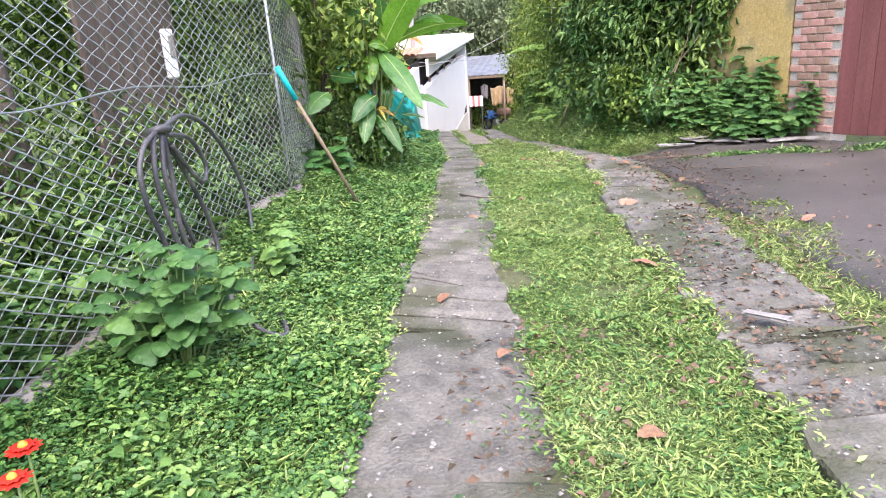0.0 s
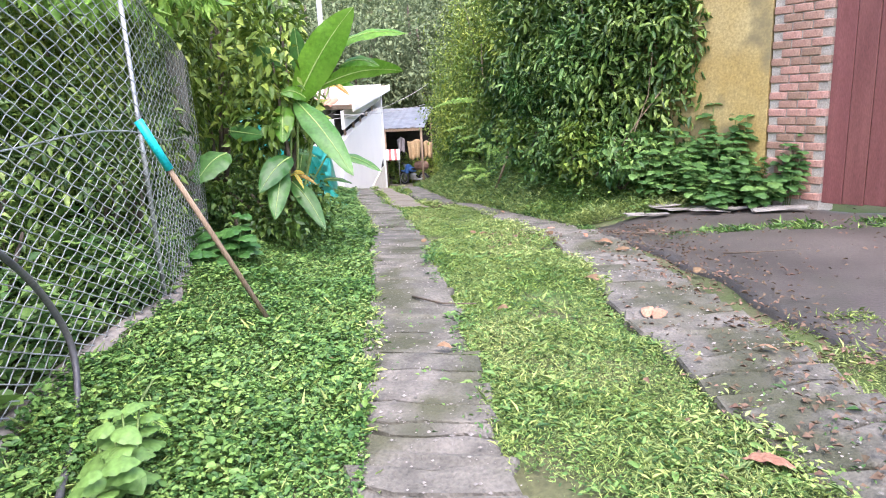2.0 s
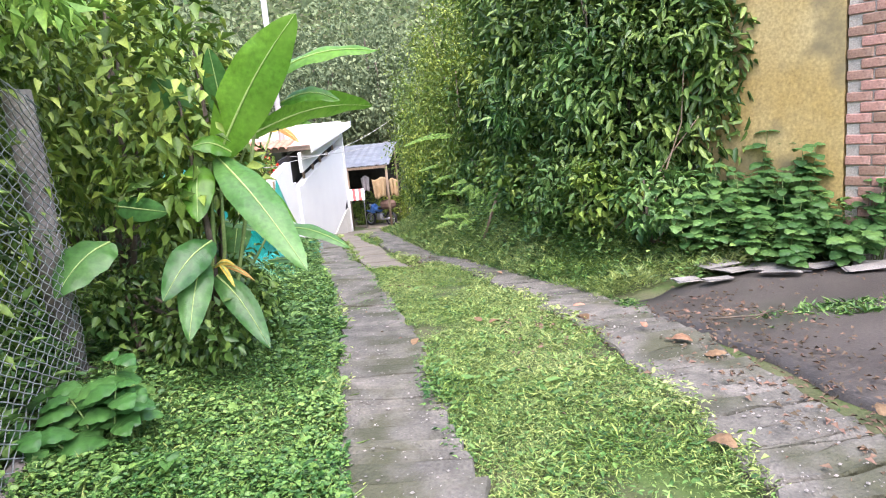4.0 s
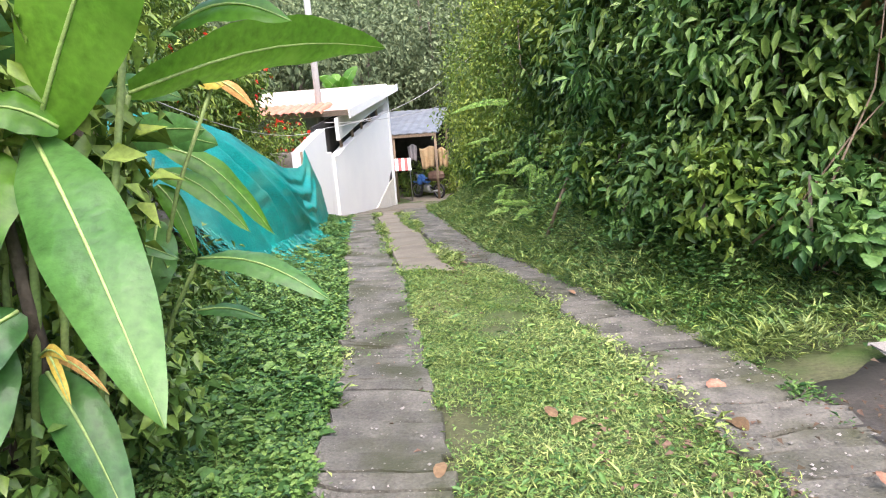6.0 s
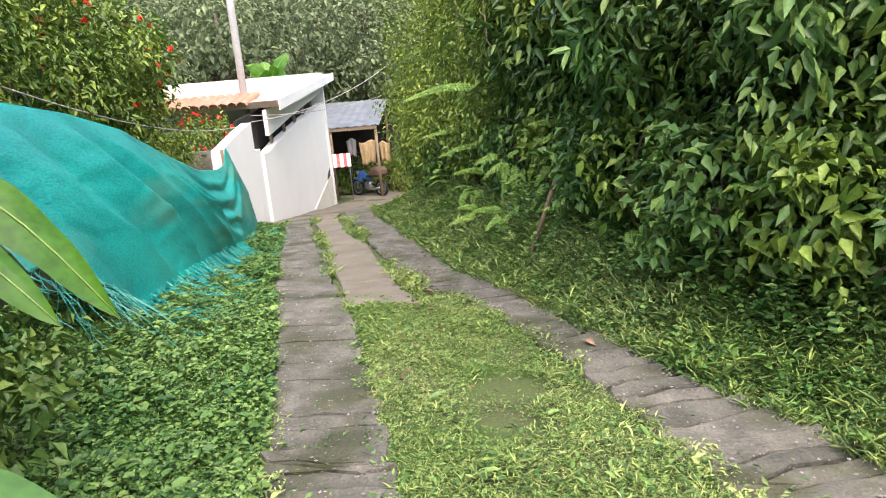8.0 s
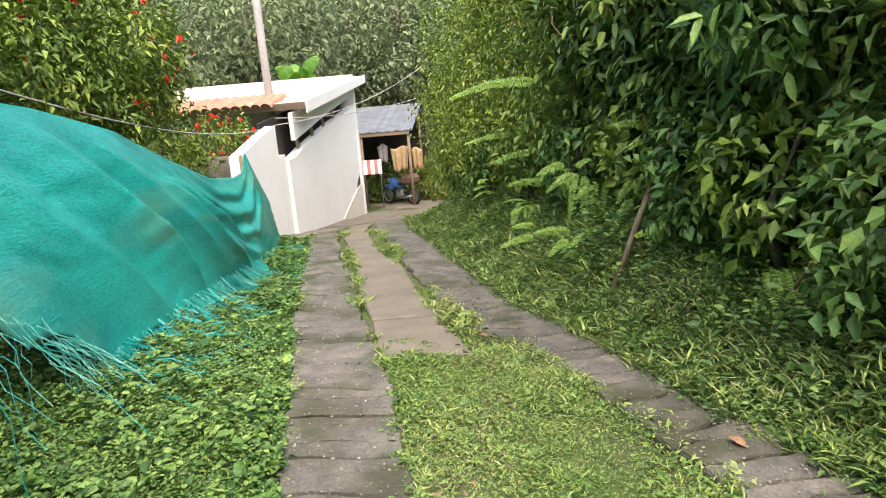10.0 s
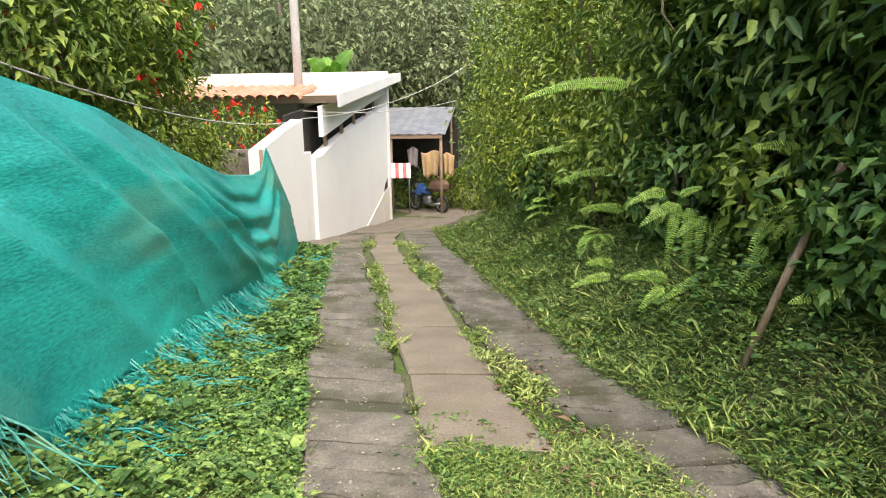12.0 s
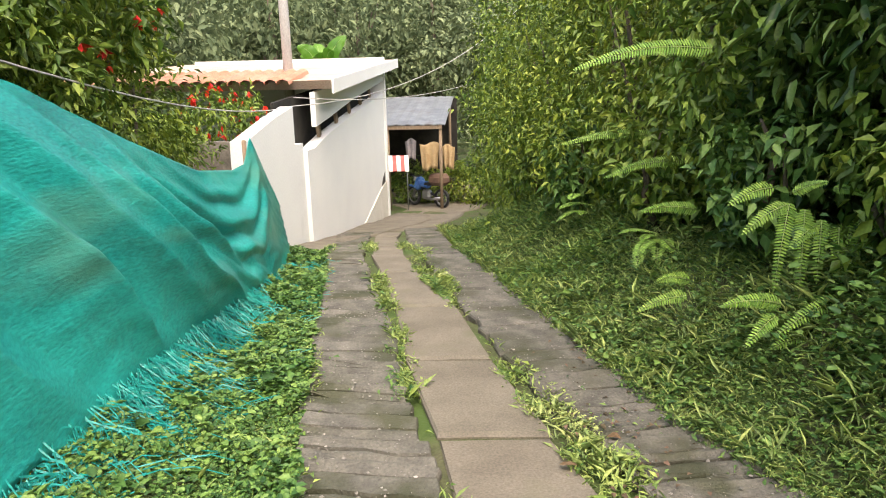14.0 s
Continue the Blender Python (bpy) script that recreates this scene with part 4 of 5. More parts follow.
for pts in ([(-0.8, 5.6, 0.88), (-0.64, 5.6, 1.54), (-0.6, 5.65, 2.05), (-0.5, 5.7, 2.35)], [(-0.72, 5.65, 0.9), (-0.6, 5.65, 1.5), (-0.54, 5.62, 2.02)], [(-0.9, 5.7, 0.9), (-0.8, 5.7, 1.62), (-0.72, 5.75, 2.2)], [(-0.68, 5.75, 0.95), (-0.5, 5.75, 1.6), (-0.3, 5.78, 2.42)]):
    plant_parts.append(stem(pts))
adopt(empty("heliconia", (-0.75, 5.6, gz(-0.75, 5.6)), "tall broad-leaved heliconia with drooping green leaves", "plant", "heliconias"), plant_parts)
plant_parts = []
for base, tip, width, material, sag, face in ARCHING:
    big_leaf(plant_parts, base, tip, width, material, sag, face)
for pts in ([(-1.05, 6.6, 0.79), (-0.68, 6.6, 1.76), (-0.49, 6.7, 2.2)], [(-1.46, 6.9, 0.58), (-1.27, 6.9, 1.34), (-1.08, 7.0, 1.95)], [(-0.85, 6.45, 0.9), (-0.7, 6.42, 1.25), (-0.52, 6.36, 1.5)], [(-1.0, 6.2, 0.9), (-0.75, 6.0, 1.6), (-0.45, 5.95, 2.13)], [(-1.35, 7.1, 0.7), (-1.2, 7.15, 1.4), (-1.1, 7.2, 1.85)]):
    plant_parts.append(stem(pts, 0.013))
adopt(empty("heliconia", (-1.1, 6.7, gz(-1.1, 6.7)), "broad-leaved heliconia with long arching and dried leaves", "plant", "heliconias"), plant_parts)
plant_parts = []
for base, tip, width in SEEDLINGS:
    big_leaf(plant_parts, base, tip, width, F_WEED, -0.02, (0.0, -0.6, 1.0))
for x, y in ((-0.86, 4.7), (-0.83, 4.2)):
    plant_parts.append(tube("stem", [(x, y, gz(x, y) - 0.03), (x, y, 1.0 if y > 4.5 else 0.9)], 0.008, M_STEM, sides=5))
adopt(empty("young_herb", (-0.85, 4.5, gz(-0.85, 4.5)), "young soft-leaved herb at the fence's end", "plant"), plant_parts)


def soft_weed(x, y, n, h, spread, size, label, seed, material, name="broadleaf_weed", group=""):
    """A bushy herb: several stems, each with pairs of toothed-looking heart leaves."""
    rng = random.Random(seed)
    g = gz(x, y)
    parts = []
    for i in range(n):
        a = rng.uniform(0, 6.28)
        k = rng.uniform(0.2, 1) * spread
        top = Vector((x + math.cos(a) * k, y + math.sin(a) * k, g + h * rng.uniform(0.6, 1.05) * (1.1 - 0.4 * k / spread)))
        foot = Vector((x + math.cos(a) * k * 0.3, y + math.sin(a) * k * 0.3, g - 0.02))
        parts.append(tube("stem", [foot, (foot + top) / 2 + Vector((0, 0, 0.04)), top], 0.006, M_STEM, sides=5, r2=0.003))
        for j in range(4):
            u = 0.45 + 0.55 * j / 3
            p = foot.lerp(top, u)
            th = rng.uniform(0, 6.28)
            for q in (0, math.pi):
                s = size * rng.uniform(0.7, 1.2) * (1.15 - 0.35 * u)
                e = p + Vector((math.cos(th + q) * s, math.sin(th + q) * s, -0.2 * s + rng.uniform(-0.02, 0.03)))
                big_leaf(parts, p, e, s * 0.72, material, s * 0.15, (rng.uniform(-0.2, 0.2), -0.3, 1), rib=False)
    return adopt(empty(name, (x, y, g), label, "plant", group), parts)


soft_weed(0.1, 0.5, 16, 0.5, 0.27, 0.12, "leafy green herb growing at the foot of the fence", 4, F_HERB)
soft_weed(-0.05, 1.75, 5, 0.32, 0.22, 0.11, "pale green seedling below the coiled hose", 6, F_WEED)
soft_weed(-0.75, 4.4, 7, 0.4, 0.3, 0.16, "soft-leaved green herb beside the leaning stick", 9, F_BIGD)
for i, (wx, wy, hh) in enumerate(((2.95, 7.75, 0.6), (3.3, 7.7, 0.75), (3.65, 7.6, 0.85), (3.95, 7.5, 0.9), (4.2, 7.3, 0.85), (3.15, 8.05, 0.8), (3.55, 8.0, 1.0), (3.9, 7.8, 1.05), (3.5, 7.4, 0.5), (3.9, 7.25, 0.5))):
    soft_weed(wx, wy, 12, hh, 0.36, 0.17, "dark broad-leaved weed against the brick pier", 20 + i, F_HERB, group="weeds by the pier")

# low dark undergrowth around the heliconias
bush("undergrowth", (-1.0, 5.9, 1.0), (0.5, 0.6, 0.55), 2600, 0.07, F_DARK, "dark tangled undergrowth below the broad leaves", "undergrowth", "verge undergrowth", 0.55, sprigs=8, stems=3)
bush("undergrowth", (-1.6, 7.2, 0.95), (0.6, 0.9, 0.6), 3000, 0.07, F_DARK, "dark tangled undergrowth below the broad leaves", "undergrowth", "verge undergrowth", 0.55, sprigs=8, stems=3)
bush("undergrowth", (-2.3, 8.6, 0.8), (0.5, 0.7, 0.45), 2200, 0.07, F_WEED, "green tangled undergrowth beside the netting", "undergrowth", "verge undergrowth", 0.55, sprigs=8, stems=3)
bush("tall_weed", (-0.85, 5.9, 2.3), (0.35, 0.5, 0.8), 1500, 0.1, F_HEDGE, "mid-green leafy climber behind the heliconia", "climber", "", 0.5, sprigs=8, stems=3)
# creepers and shrubs behind the fence and the netting
for i, (c, r, n, size, m, lb) in enumerate((
    ((-1.1, 0.3, 1.35), (0.45, 1.1, 0.8), 5000, 0.07, F_DARK, "dark tangled growth behind the chain-link fence"),
    ((-0.75, -1.3, 1.3), (0.4, 1.0, 0.7), 4000, 0.07, F_DARK, "dark tangled growth behind the chain-link fence"),
    ((-1.15, 2.4, 1.2), (0.25, 0.9, 0.6), 3000, 0.06, F_DARK, "dark tangled growth behind the chain-link fence"),
    ((-1.4, 4.0, 1.4), (0.4, 0.9, 0.8), 4000, 0.07, F_DARK, "dark tangled growth behind the chain-link fence"),
    ((-2.0, 0.2, 2.2), (0.7, 1.3, 1.8), 6000, 0.09, F_DARK, "dark shrub behind the chain-link fence"),
    ((-2.3, 3.6, 2.1), (0.8, 1.1, 1.7), 6000, 0.09, F_DARK, "dark shrub behind the chain-link fence"),
    ((-2.0, 5.2, 2.2), (0.6, 0.9, 1.6), 6000, 0.09, F_HEDGE, "green shrub behind the chain-link fence"),
    ((-1.2, 4.3, 2.95), (0.55, 1.2, 0.35), 1700, 0.1, F_FERN, "bright creeper spilling over the fence top"),
    ((-1.9, 6.8, 2.8), (0.7, 1.0, 1.1), 5000, 0.1, F_HEDGE, "green shrub behind the heliconias"),
    ((-2.8, 8.3, 2.4), (0.8, 1.1, 1.6), 7000, 0.09, F_HEDGE, "green shrub beside the turquoise netting"),
    ((-3.7, 10.5, 2.5), (0.75, 1.2, 1.5), 9000, 0.09, F_HEDGE, "leafy shrub overhanging the turquoise netting"),
    ((-3.75, 12.5, 2.4), (0.75, 1.3, 1.5), 9000, 0.09, F_HEDGE, "leafy shrub overhanging the turquoise netting"),
    ((-3.9, 14.4, 1.5), (0.75, 1.2, 1.1), 8000, 0.08, F_YELLOW, "leafy shrub overhanging the turquoise netting"),
    ((-4.6, 16.4, 0.95), (0.8, 0.9, 0.75), 5000, 0.08, F_HEDGE, "leafy shrub beside the white house"),
    ((-4.8, 12.0, 3.0), (1.3, 2.6, 1.9), 7000, 0.13, F_HEDGE, "tall shrub standing behind the netting"),
)):
    bush("verge_shrub", c, r, n, size, m, lb, "shrub", "shrubs behind fence and netting", seed=40 + i, sprigs=16)


def flower_shrub(c, r, n, size, label):
    thing = bush("flowering_shrub", c, r, n, size, F_HEDGE, label, "shrub", "", seed=77, sprigs=12)
    rng = np.random.default_rng(9)
    m = 46
    d = unit(rng.normal(size=(m, 3)))
    P = np.array(c) + d * np.array(r) * rng.uniform(0.9, 1.2, (m, 1))
    P = np.repeat(P, 4, 0)
    D = rng.normal(size=(m * 4, 3)) * 0.35 + np.array([0, 0, -1.0])
    L = np.full(m * 4, 0.09)
    fl = leaves("blossom", P, D, rng.normal(size=(m * 4, 3)), L, L * 0.4, F_RED, label="hanging red blossoms")
    adopt(thing, [fl])
    return thing


flower_shrub((-3.75, 17.2, 1.5), (0.38, 0.7, 0.32), 650, 0.09, "green shrub with hanging red blossoms by the house")
flower_shrub((-3.4, 13.6, 2.6), (0.5, 1.2, 0.6), 2200, 0.1, "green shrub with red blossoms above the netting")


def banana(x, y, z, label, seed, n=7, size=1.5):
    rng = random.Random(seed)
    g = gz(x, y)
    parts = [tube("stem", [(x, y, g - 0.1), (x, y, z)], 0.12, M_STEM, sides=9, r2=0.06)]
    for i in range(n):
        a = 6.28 * i / n + rng.uniform(-0.3, 0.3)
        e = Vector((x + math.cos(a) * size * 0.5, y + math.sin(a) * size * 0.4, z + size * rng.uniform(0.2, 0.75)))
        big_leaf(parts, (x, y, z - 0.05), e, 0.45, F_BIG, 0.25, (0.1, -1, 0.5))
    return adopt(empty("banana_plant", (x, y, g), label, "plant"), parts)


banana(-5.4, 29.0, 2.2, "banana plant rising behind the white house roof", 2)


# ---- ferns ----
def fern(x, y, z, n, size, drop, label, seed, out=(-0.7, -0.7)):
    rng = np.random.default_rng(seed)
    parts = []
    for i in range(n):
        a = math.atan2(out[1], out[0]) + rng.normal(0, 0.75)
        ln = 0.75 * size * rng.uniform(0.65, 1.15)
        dr = drop * rng.uniform(0.5, 1.3)
        m = 26
        u = np.linspace(0.05, 1, m)
        o = np.array([x, y, z]) + rng.normal(0, 0.05, 3)
        C = o + np.stack([np.cos(a) * ln * 0.75 * (u ** 0.8), np.sin(a) * ln * 0.75 * (u ** 0.8), ln * (0.35 * u - dr * u * u)], 1)
        tg = np.gradient(C, axis=0)
        sd = unit(np.cross(tg, np.array([0, 0, 1.0])))
        w = ln * 0.17 * np.sin(np.pi * np.clip(u * 0.93 + 0.1, 0, 1)) ** 0.6
        P = np.concatenate([C, C])
        D = np.concatenate([sd + unit(tg) * 0.35, -sd + unit(tg) * 0.35])
        U = np.concatenate([np.cross(sd, tg)] * 2)
        fr = leaves("frond", P, D, U, np.concatenate([w, w]), np.full(2 * m, ln * 0.025), F_FERN, fold=0.05, bend=0.1)
        tube("rachis", [tuple(c) for c in C[::4]], 0.004, F_RIB, fr, sides=4, r2=0.001)
        parts.append(tagged(fr, kind="stuff"))
    return adopt(empty("fern", (x, y, z), label, "fern", "ferns on the bank"), parts)


FLB = "bright green fern with toothed fronds below the hedge"


def long_fern(fronds, label, width=0.052):
    """A fern given frond by frond: foot and tip; every frond carries two close rows of narrow leaflets."""
    parts = []
    for i, f in enumerate(fronds):
        a, b = np.array(f[:3]), np.array(f[3:])
        ln = np.linalg.norm(b - a)
        m = max(16, int(ln / 0.016))
        u = np.linspace(0.02, 1, m)[:, None]
        C = a + (b - a) * u + np.array([0, 0, 1.0]) * ln * 0.07 * np.sin(np.pi * u)
        tg = unit(np.gradient(C, axis=0))
        view = np.array([-0.35, -0.85, 0.4])
        sd = unit(np.cross(tg, view))
        w = min(width, ln * 0.2) * (1 - u[:, 0]) ** 0.55 * np.clip(u[:, 0] * 7 + 0.35, 0, 1) + 0.004
        P, D = np.concatenate([C, C]), np.concatenate([sd + tg * 0.3, -sd + tg * 0.3])
        U = np.concatenate([np.cross(sd, tg), np.cross(sd, tg)])
        fr = leaves("frond", P, D, U, np.concatenate([w, w]), np.full(2 * m, 0.012), F_FERN, fold=0.1, bend=0.18 + 0.1 * (i % 3), oval=True)
        tube("rachis", [tuple(c) for c in C[::4]], 0.003, F_RIB, fr, sides=4, r2=0.001)
        parts.append(tagged(fr, kind="stuff"))
    x, y = fronds[0][0], fronds[0][1]
    return adopt(empty("fern", (x, y, gz(x, y)), label, "fern", "ferns on the bank"), parts)


long_fern(((0.97, 12.55, 1.16, 0.71, 12.43, 1.09), (1.05, 12.55, 1.07, 0.79, 12.43, 0.94), (1.06, 12.55, 1.08, 0.97, 12.43, 0.64), (1.23, 12.55, 0.99, 1.18, 12.43, 0.68),
           (1.14, 12.55, 1.05, 1.1, 12.43, 0.53), (1.32, 12.55, 0.96, 1.28, 12.43, 0.64), (1.47, 12.55, 1.02, 1.28, 12.43, 0.87), (1.27, 12.55, 1.15, 1.37, 12.43, 1.13),
           (1.07, 12.55, 1.13, 1.18, 12.43, 1.2), (1.21, 12.55, 0.96, 1.03, 12.43, 0.86), (1.44, 12.55, 0.91, 1.31, 12.43, 0.65)), "bright green fern with long fronds hanging down the bank")
long_fern(((1.25, 12.3, 0.64, 0.88, 12.18, 0.47), (1.24, 12.3, 0.54, 1.07, 12.18, 0.42), (0.96, 12.3, 0.61, 0.63, 12.18, 0.64), (0.94, 12.3, 0.55, 0.76, 12.18, 0.43), (1.14, 12.3, 0.44, 0.88, 12.18, 0.42)), FLB)
long_fern(((1.84, 11.2, 1.14, 1.51, 11.08, 1.03), (1.78, 11.2, 0.99, 1.47, 11.08, 0.77), (1.54, 11.2, 0.82, 1.21, 11.08, 0.83), (1.82, 11.2, 1.12, 1.7, 11.08, 0.96), (1.43, 11.2, 1.01, 1.44, 11.08, 0.88)), FLB)
long_fern(((1.6, 11.8, 1.18, 1.28, 11.68, 1.15), (1.39, 11.8, 1.1, 1.23, 11.68, 0.94), (1.52, 11.8, 1.12, 1.36, 11.68, 1.01), (1.37, 11.8, 0.95, 1.18, 11.68, 0.71), (1.52, 11.8, 0.84, 1.22, 11.68, 0.67)), FLB)
long_fern(((1.52, 11.8, 1.48, 1.2, 11.68, 1.52), (1.46, 11.8, 1.39, 1.3, 11.68, 1.33), (1.52, 11.8, 1.46, 1.58, 11.68, 1.3)), FLB, 0.05)
long_fern(((1.69, 10.8, 0.7, 1.48, 10.68, 0.76), (1.72, 10.8, 0.68, 1.55, 10.6, 0.6), (1.7, 10.8, 0.7, 1.78, 10.6, 0.66)), FLB, 0.05)
long_fern(((0.8, 13.1, 1.88, -0.01, 12.98, 1.78),), "single long pale fern frond reaching out of the hedge", 0.065)
long_fern(((0.91, 14.5, 1.27, 0.08, 14.38, 1.24), (0.93, 14.0, 1.14, 0.34, 13.88, 1.04), (0.89, 13.5, 0.87, 0.49, 13.38, 0.88)), "long flat fern fronds reaching out of the hedge", 0.055)
long_fern(((0.71, 13.0, 0.43, 0.39, 12.88, 0.37), (0.75, 13.1, 0.5, 0.5, 12.9, 0.55)), FLB)
for i, (fx, fy, fz, n, sz, dr) in enumerate(((0.75, 14.0, 0.55, 6, 0.6, 0.5), (1.75, 11.3, 0.75, 5, 0.6, 0.6), (1.8, 10.3, 0.75, 6, 0.55, 0.6), (0.4, 15.3, 0.6, 5, 0.6, 0.5), (2.0, 9.9, 1.0, 5, 0.5, 0.6))):
    fern(fx, fy, fz, n, sz, dr, FLB, 100 + i)
fern(-0.25, 2.0, 0.98, 6, 0.32, 0.5, "small pale fern at the fence foot", 140, (0.8, -0.6))


# ---- small things by the fence ----
HOSE_LOOPS = (
    ((-0.327, 1.233, 1.761), (-0.296, 1.072, 1.711), (-0.28, 0.989, 1.609), (-0.282, 0.996, 1.467), (-0.295, 1.063, 1.322), (-0.31, 1.16, 1.142), (-0.33, 1.4, 0.95)),
    ((-0.331, 1.254, 1.751), (-0.334, 1.268, 1.528), (-0.332, 1.257, 1.286), (-0.34, 1.37, 1.037), (-0.33, 1.48, 0.93), (-0.2, 1.4, 0.92)),
    ((-0.328, 1.237, 1.769), (-0.377, 1.493, 1.801), (-0.431, 1.773, 1.711), (-0.487, 2.061, 1.482), (-0.51, 2.22, 1.2), (-0.42, 2.05, 0.98), (-0.2, 1.6, 0.92), (-0.05, 1.3, 0.91)),
    ((-0.335, 1.273, 1.738), (-0.366, 1.433, 1.543), (-0.4, 1.609, 1.291), (-0.41, 1.68, 1.08), (-0.36, 1.58, 0.94), (-0.3, 1.45, 0.91)),
    ((-0.33, 1.247, 1.759), (-0.321, 1.201, 1.519), (-0.347, 1.334, 1.263), (-0.37, 1.49, 1.012), (-0.33, 1.52, 0.92)),
    ((-0.34, 1.297, 1.734), (-0.384, 1.526, 1.679), (-0.412, 1.671, 1.524), (-0.396, 1.592, 1.445), (-0.363, 1.416, 1.572), (-0.34, 1.3, 1.683)),
    ((-0.317, 1.18, 1.75), (-0.307, 1.129, 1.558), (-0.317, 1.18, 1.334), (-0.33, 1.28, 1.096), (-0.34, 1.42, 0.92)),
)


def curved(pts, n=6):
    """Points along a smooth line through the given ones."""
    p = [Vector(q) for q in pts]
    p = [p[0] * 2 - p[1]] + p + [p[-1] * 2 - p[-2]]
    res = []
    for i in range(1, len(p) - 2):
        for k in range(n):
            t = k / n
            res.append(0.5 * (2 * p[i] + (p[i + 1] - p[i - 1]) * t + (2 * p[i - 1] - 5 * p[i] + 4 * p[i + 1] - p[i + 2]) * t * t + (3 * p[i] - p[i - 1] - 3 * p[i + 1] + p[i + 2]) * t ** 3))
    return res + [p[-2]]


def hose_coil():
    parts = []
    for i, pts in enumerate(HOSE_LOOPS):
        lifted = [(x + 0.012 * (i % 3), y, max(z, gz(x, y) + 0.02)) for x, y, z in pts]
        parts.append(tube("loop", curved(lifted), 0.0125, M_HOSE, sides=7))
    tail = [(-0.2, 1.38, 0.93), (0.03, 1.043, 0), (0.24, 0.869, 0), (0.348, 0.877, 0), (0.232, 1.081, 0)]
    parts.append(tube("hose_end", curved([(x, y, max(z, gz(x, y) + 0.04)) for x, y, z in tail]), 0.012, M_HOSE, sides=7))
    parts.append(tube("tie", [(-0.36, 1.2, 1.75), (-0.3, 1.22, 1.77), (-0.3, 1.28, 1.76)], 0.02, M_HOSE, sides=6))
    return adopt(empty("hose_coil", (-0.33, 1.3, gz(-0.33, 1.3)), "coiled black rubber hose hung on the wire fence", "hose"), parts)


hose_coil()
stick_p = [tube("shaft", [(-0.16, 3.4, 0.84), (-0.34, 3.26, 1.34), (-0.5, 3.15, 1.76)], 0.014, M_WOOD, sides=8), tube("grip", [(-0.49, 3.155, 1.74), (-0.57, 3.08, 1.98)], 0.021, M_TURQ, sides=9, label="turquoise plastic sleeve")]
adopt(empty("broomstick", (-0.16, 3.4, gz(-0.16, 3.4)), "wooden pole with a turquoise grip leaning on the fence", "pole"), stick_p)

M_BOARD = mat("weathered_board", (0.08, 0.058, 0.044), (0.15, 0.115, 0.085), 2.5, 0.9, 0.8, 30.0, stain=(0.08, 0.07, 0.055), stain_scale=2.0, stretch=(3, 3, 0.5))
screen_parts = []
for i in range(7):
    u = i / 7
    bm = bmesh.new()
    box(bm, pose(-1.32 - 0.18 * u - 0.01 * (i % 2), 2.05 + 1.25 * u + 0.09, 1.85 + 0.04 * (i % 3), 0, 0, 96), 0.182, 0.03, 2.5, 0.005)
    screen_parts.append(part("board", bm, M_BOARD))
adopt(empty("board_screen", (-1.4, 2.7, gz(-1.4, 2.7)), "weathered grey-brown board screen behind the wire fence", "screen"), screen_parts)
bm = bmesh.new()
box(bm, pose(-1.3, 2.92, 2.12, 0, 0, 96), 0.11, 0.05, 0.34, 0.012)
wb = [part("frame", bm, M_WHITE)]
bm = bmesh.new()
box(bm, pose(-1.272, 2.92, 2.17, 0, 0, 96), 0.07, 0.012, 0.15, 0.003)
wb.append(part("window", bm, M_GREYW, label="grey glazed window"))
adopt(empty("wall_box", (-1.3, 2.92, 1.95), "white framed box with a grey window on the boards", "box"), wb)
trunk_pts = [(-1.25, 1.2, 0.7), (-1.2, 1.25, 1.5), (-1.28, 1.3, 2.4), (-1.2, 1.35, 3.6)]
adopt(empty("old_tree", (-1.25, 1.2, gz(-1.25, 1.2)), "lichen-spotted old trunk behind the wire fence", "tree"), [tube("trunk", trunk_pts, 0.13, M_BARK, sides=10, r2=0.09)])


def red_flower(x, y):
    g = gz(x, y)
    z = g + 0.22
    parts = [tube("stem", [(x, y, g - 0.02), (x + 0.01, y, z)], 0.004, M_STEM, sides=5)]
    for ring, (k, r, h) in enumerate(((12, 0.045, 0.0), (9, 0.03, 0.008))):
        for i in range(k):
            a = 6.28 * i / k + ring * 0.3
            big_leaf(parts, (x, y, z + h), (x + math.cos(a) * r, y + math.sin(a) * r, z + h + 0.004), 0.022, F_RED, 0.003, (0, 0, 1), rib=False)
            parts[-1].name = "petal"
    bm = bmesh.new()
    bmesh.ops.create_uvsphere(bm, u_segments=10, v_segments=6, radius=0.012, matrix=pose(x, y, z + 0.012))
    parts.append(part("centre", bm, F_OCHRE))
    return adopt(empty("red_flower", (x, y, g), "red many-petalled flower on a thin stem", "flower", "red flowers at the fence"), parts)


red_flower(0.22, -0.32)
red_flower(0.28, -0.42)

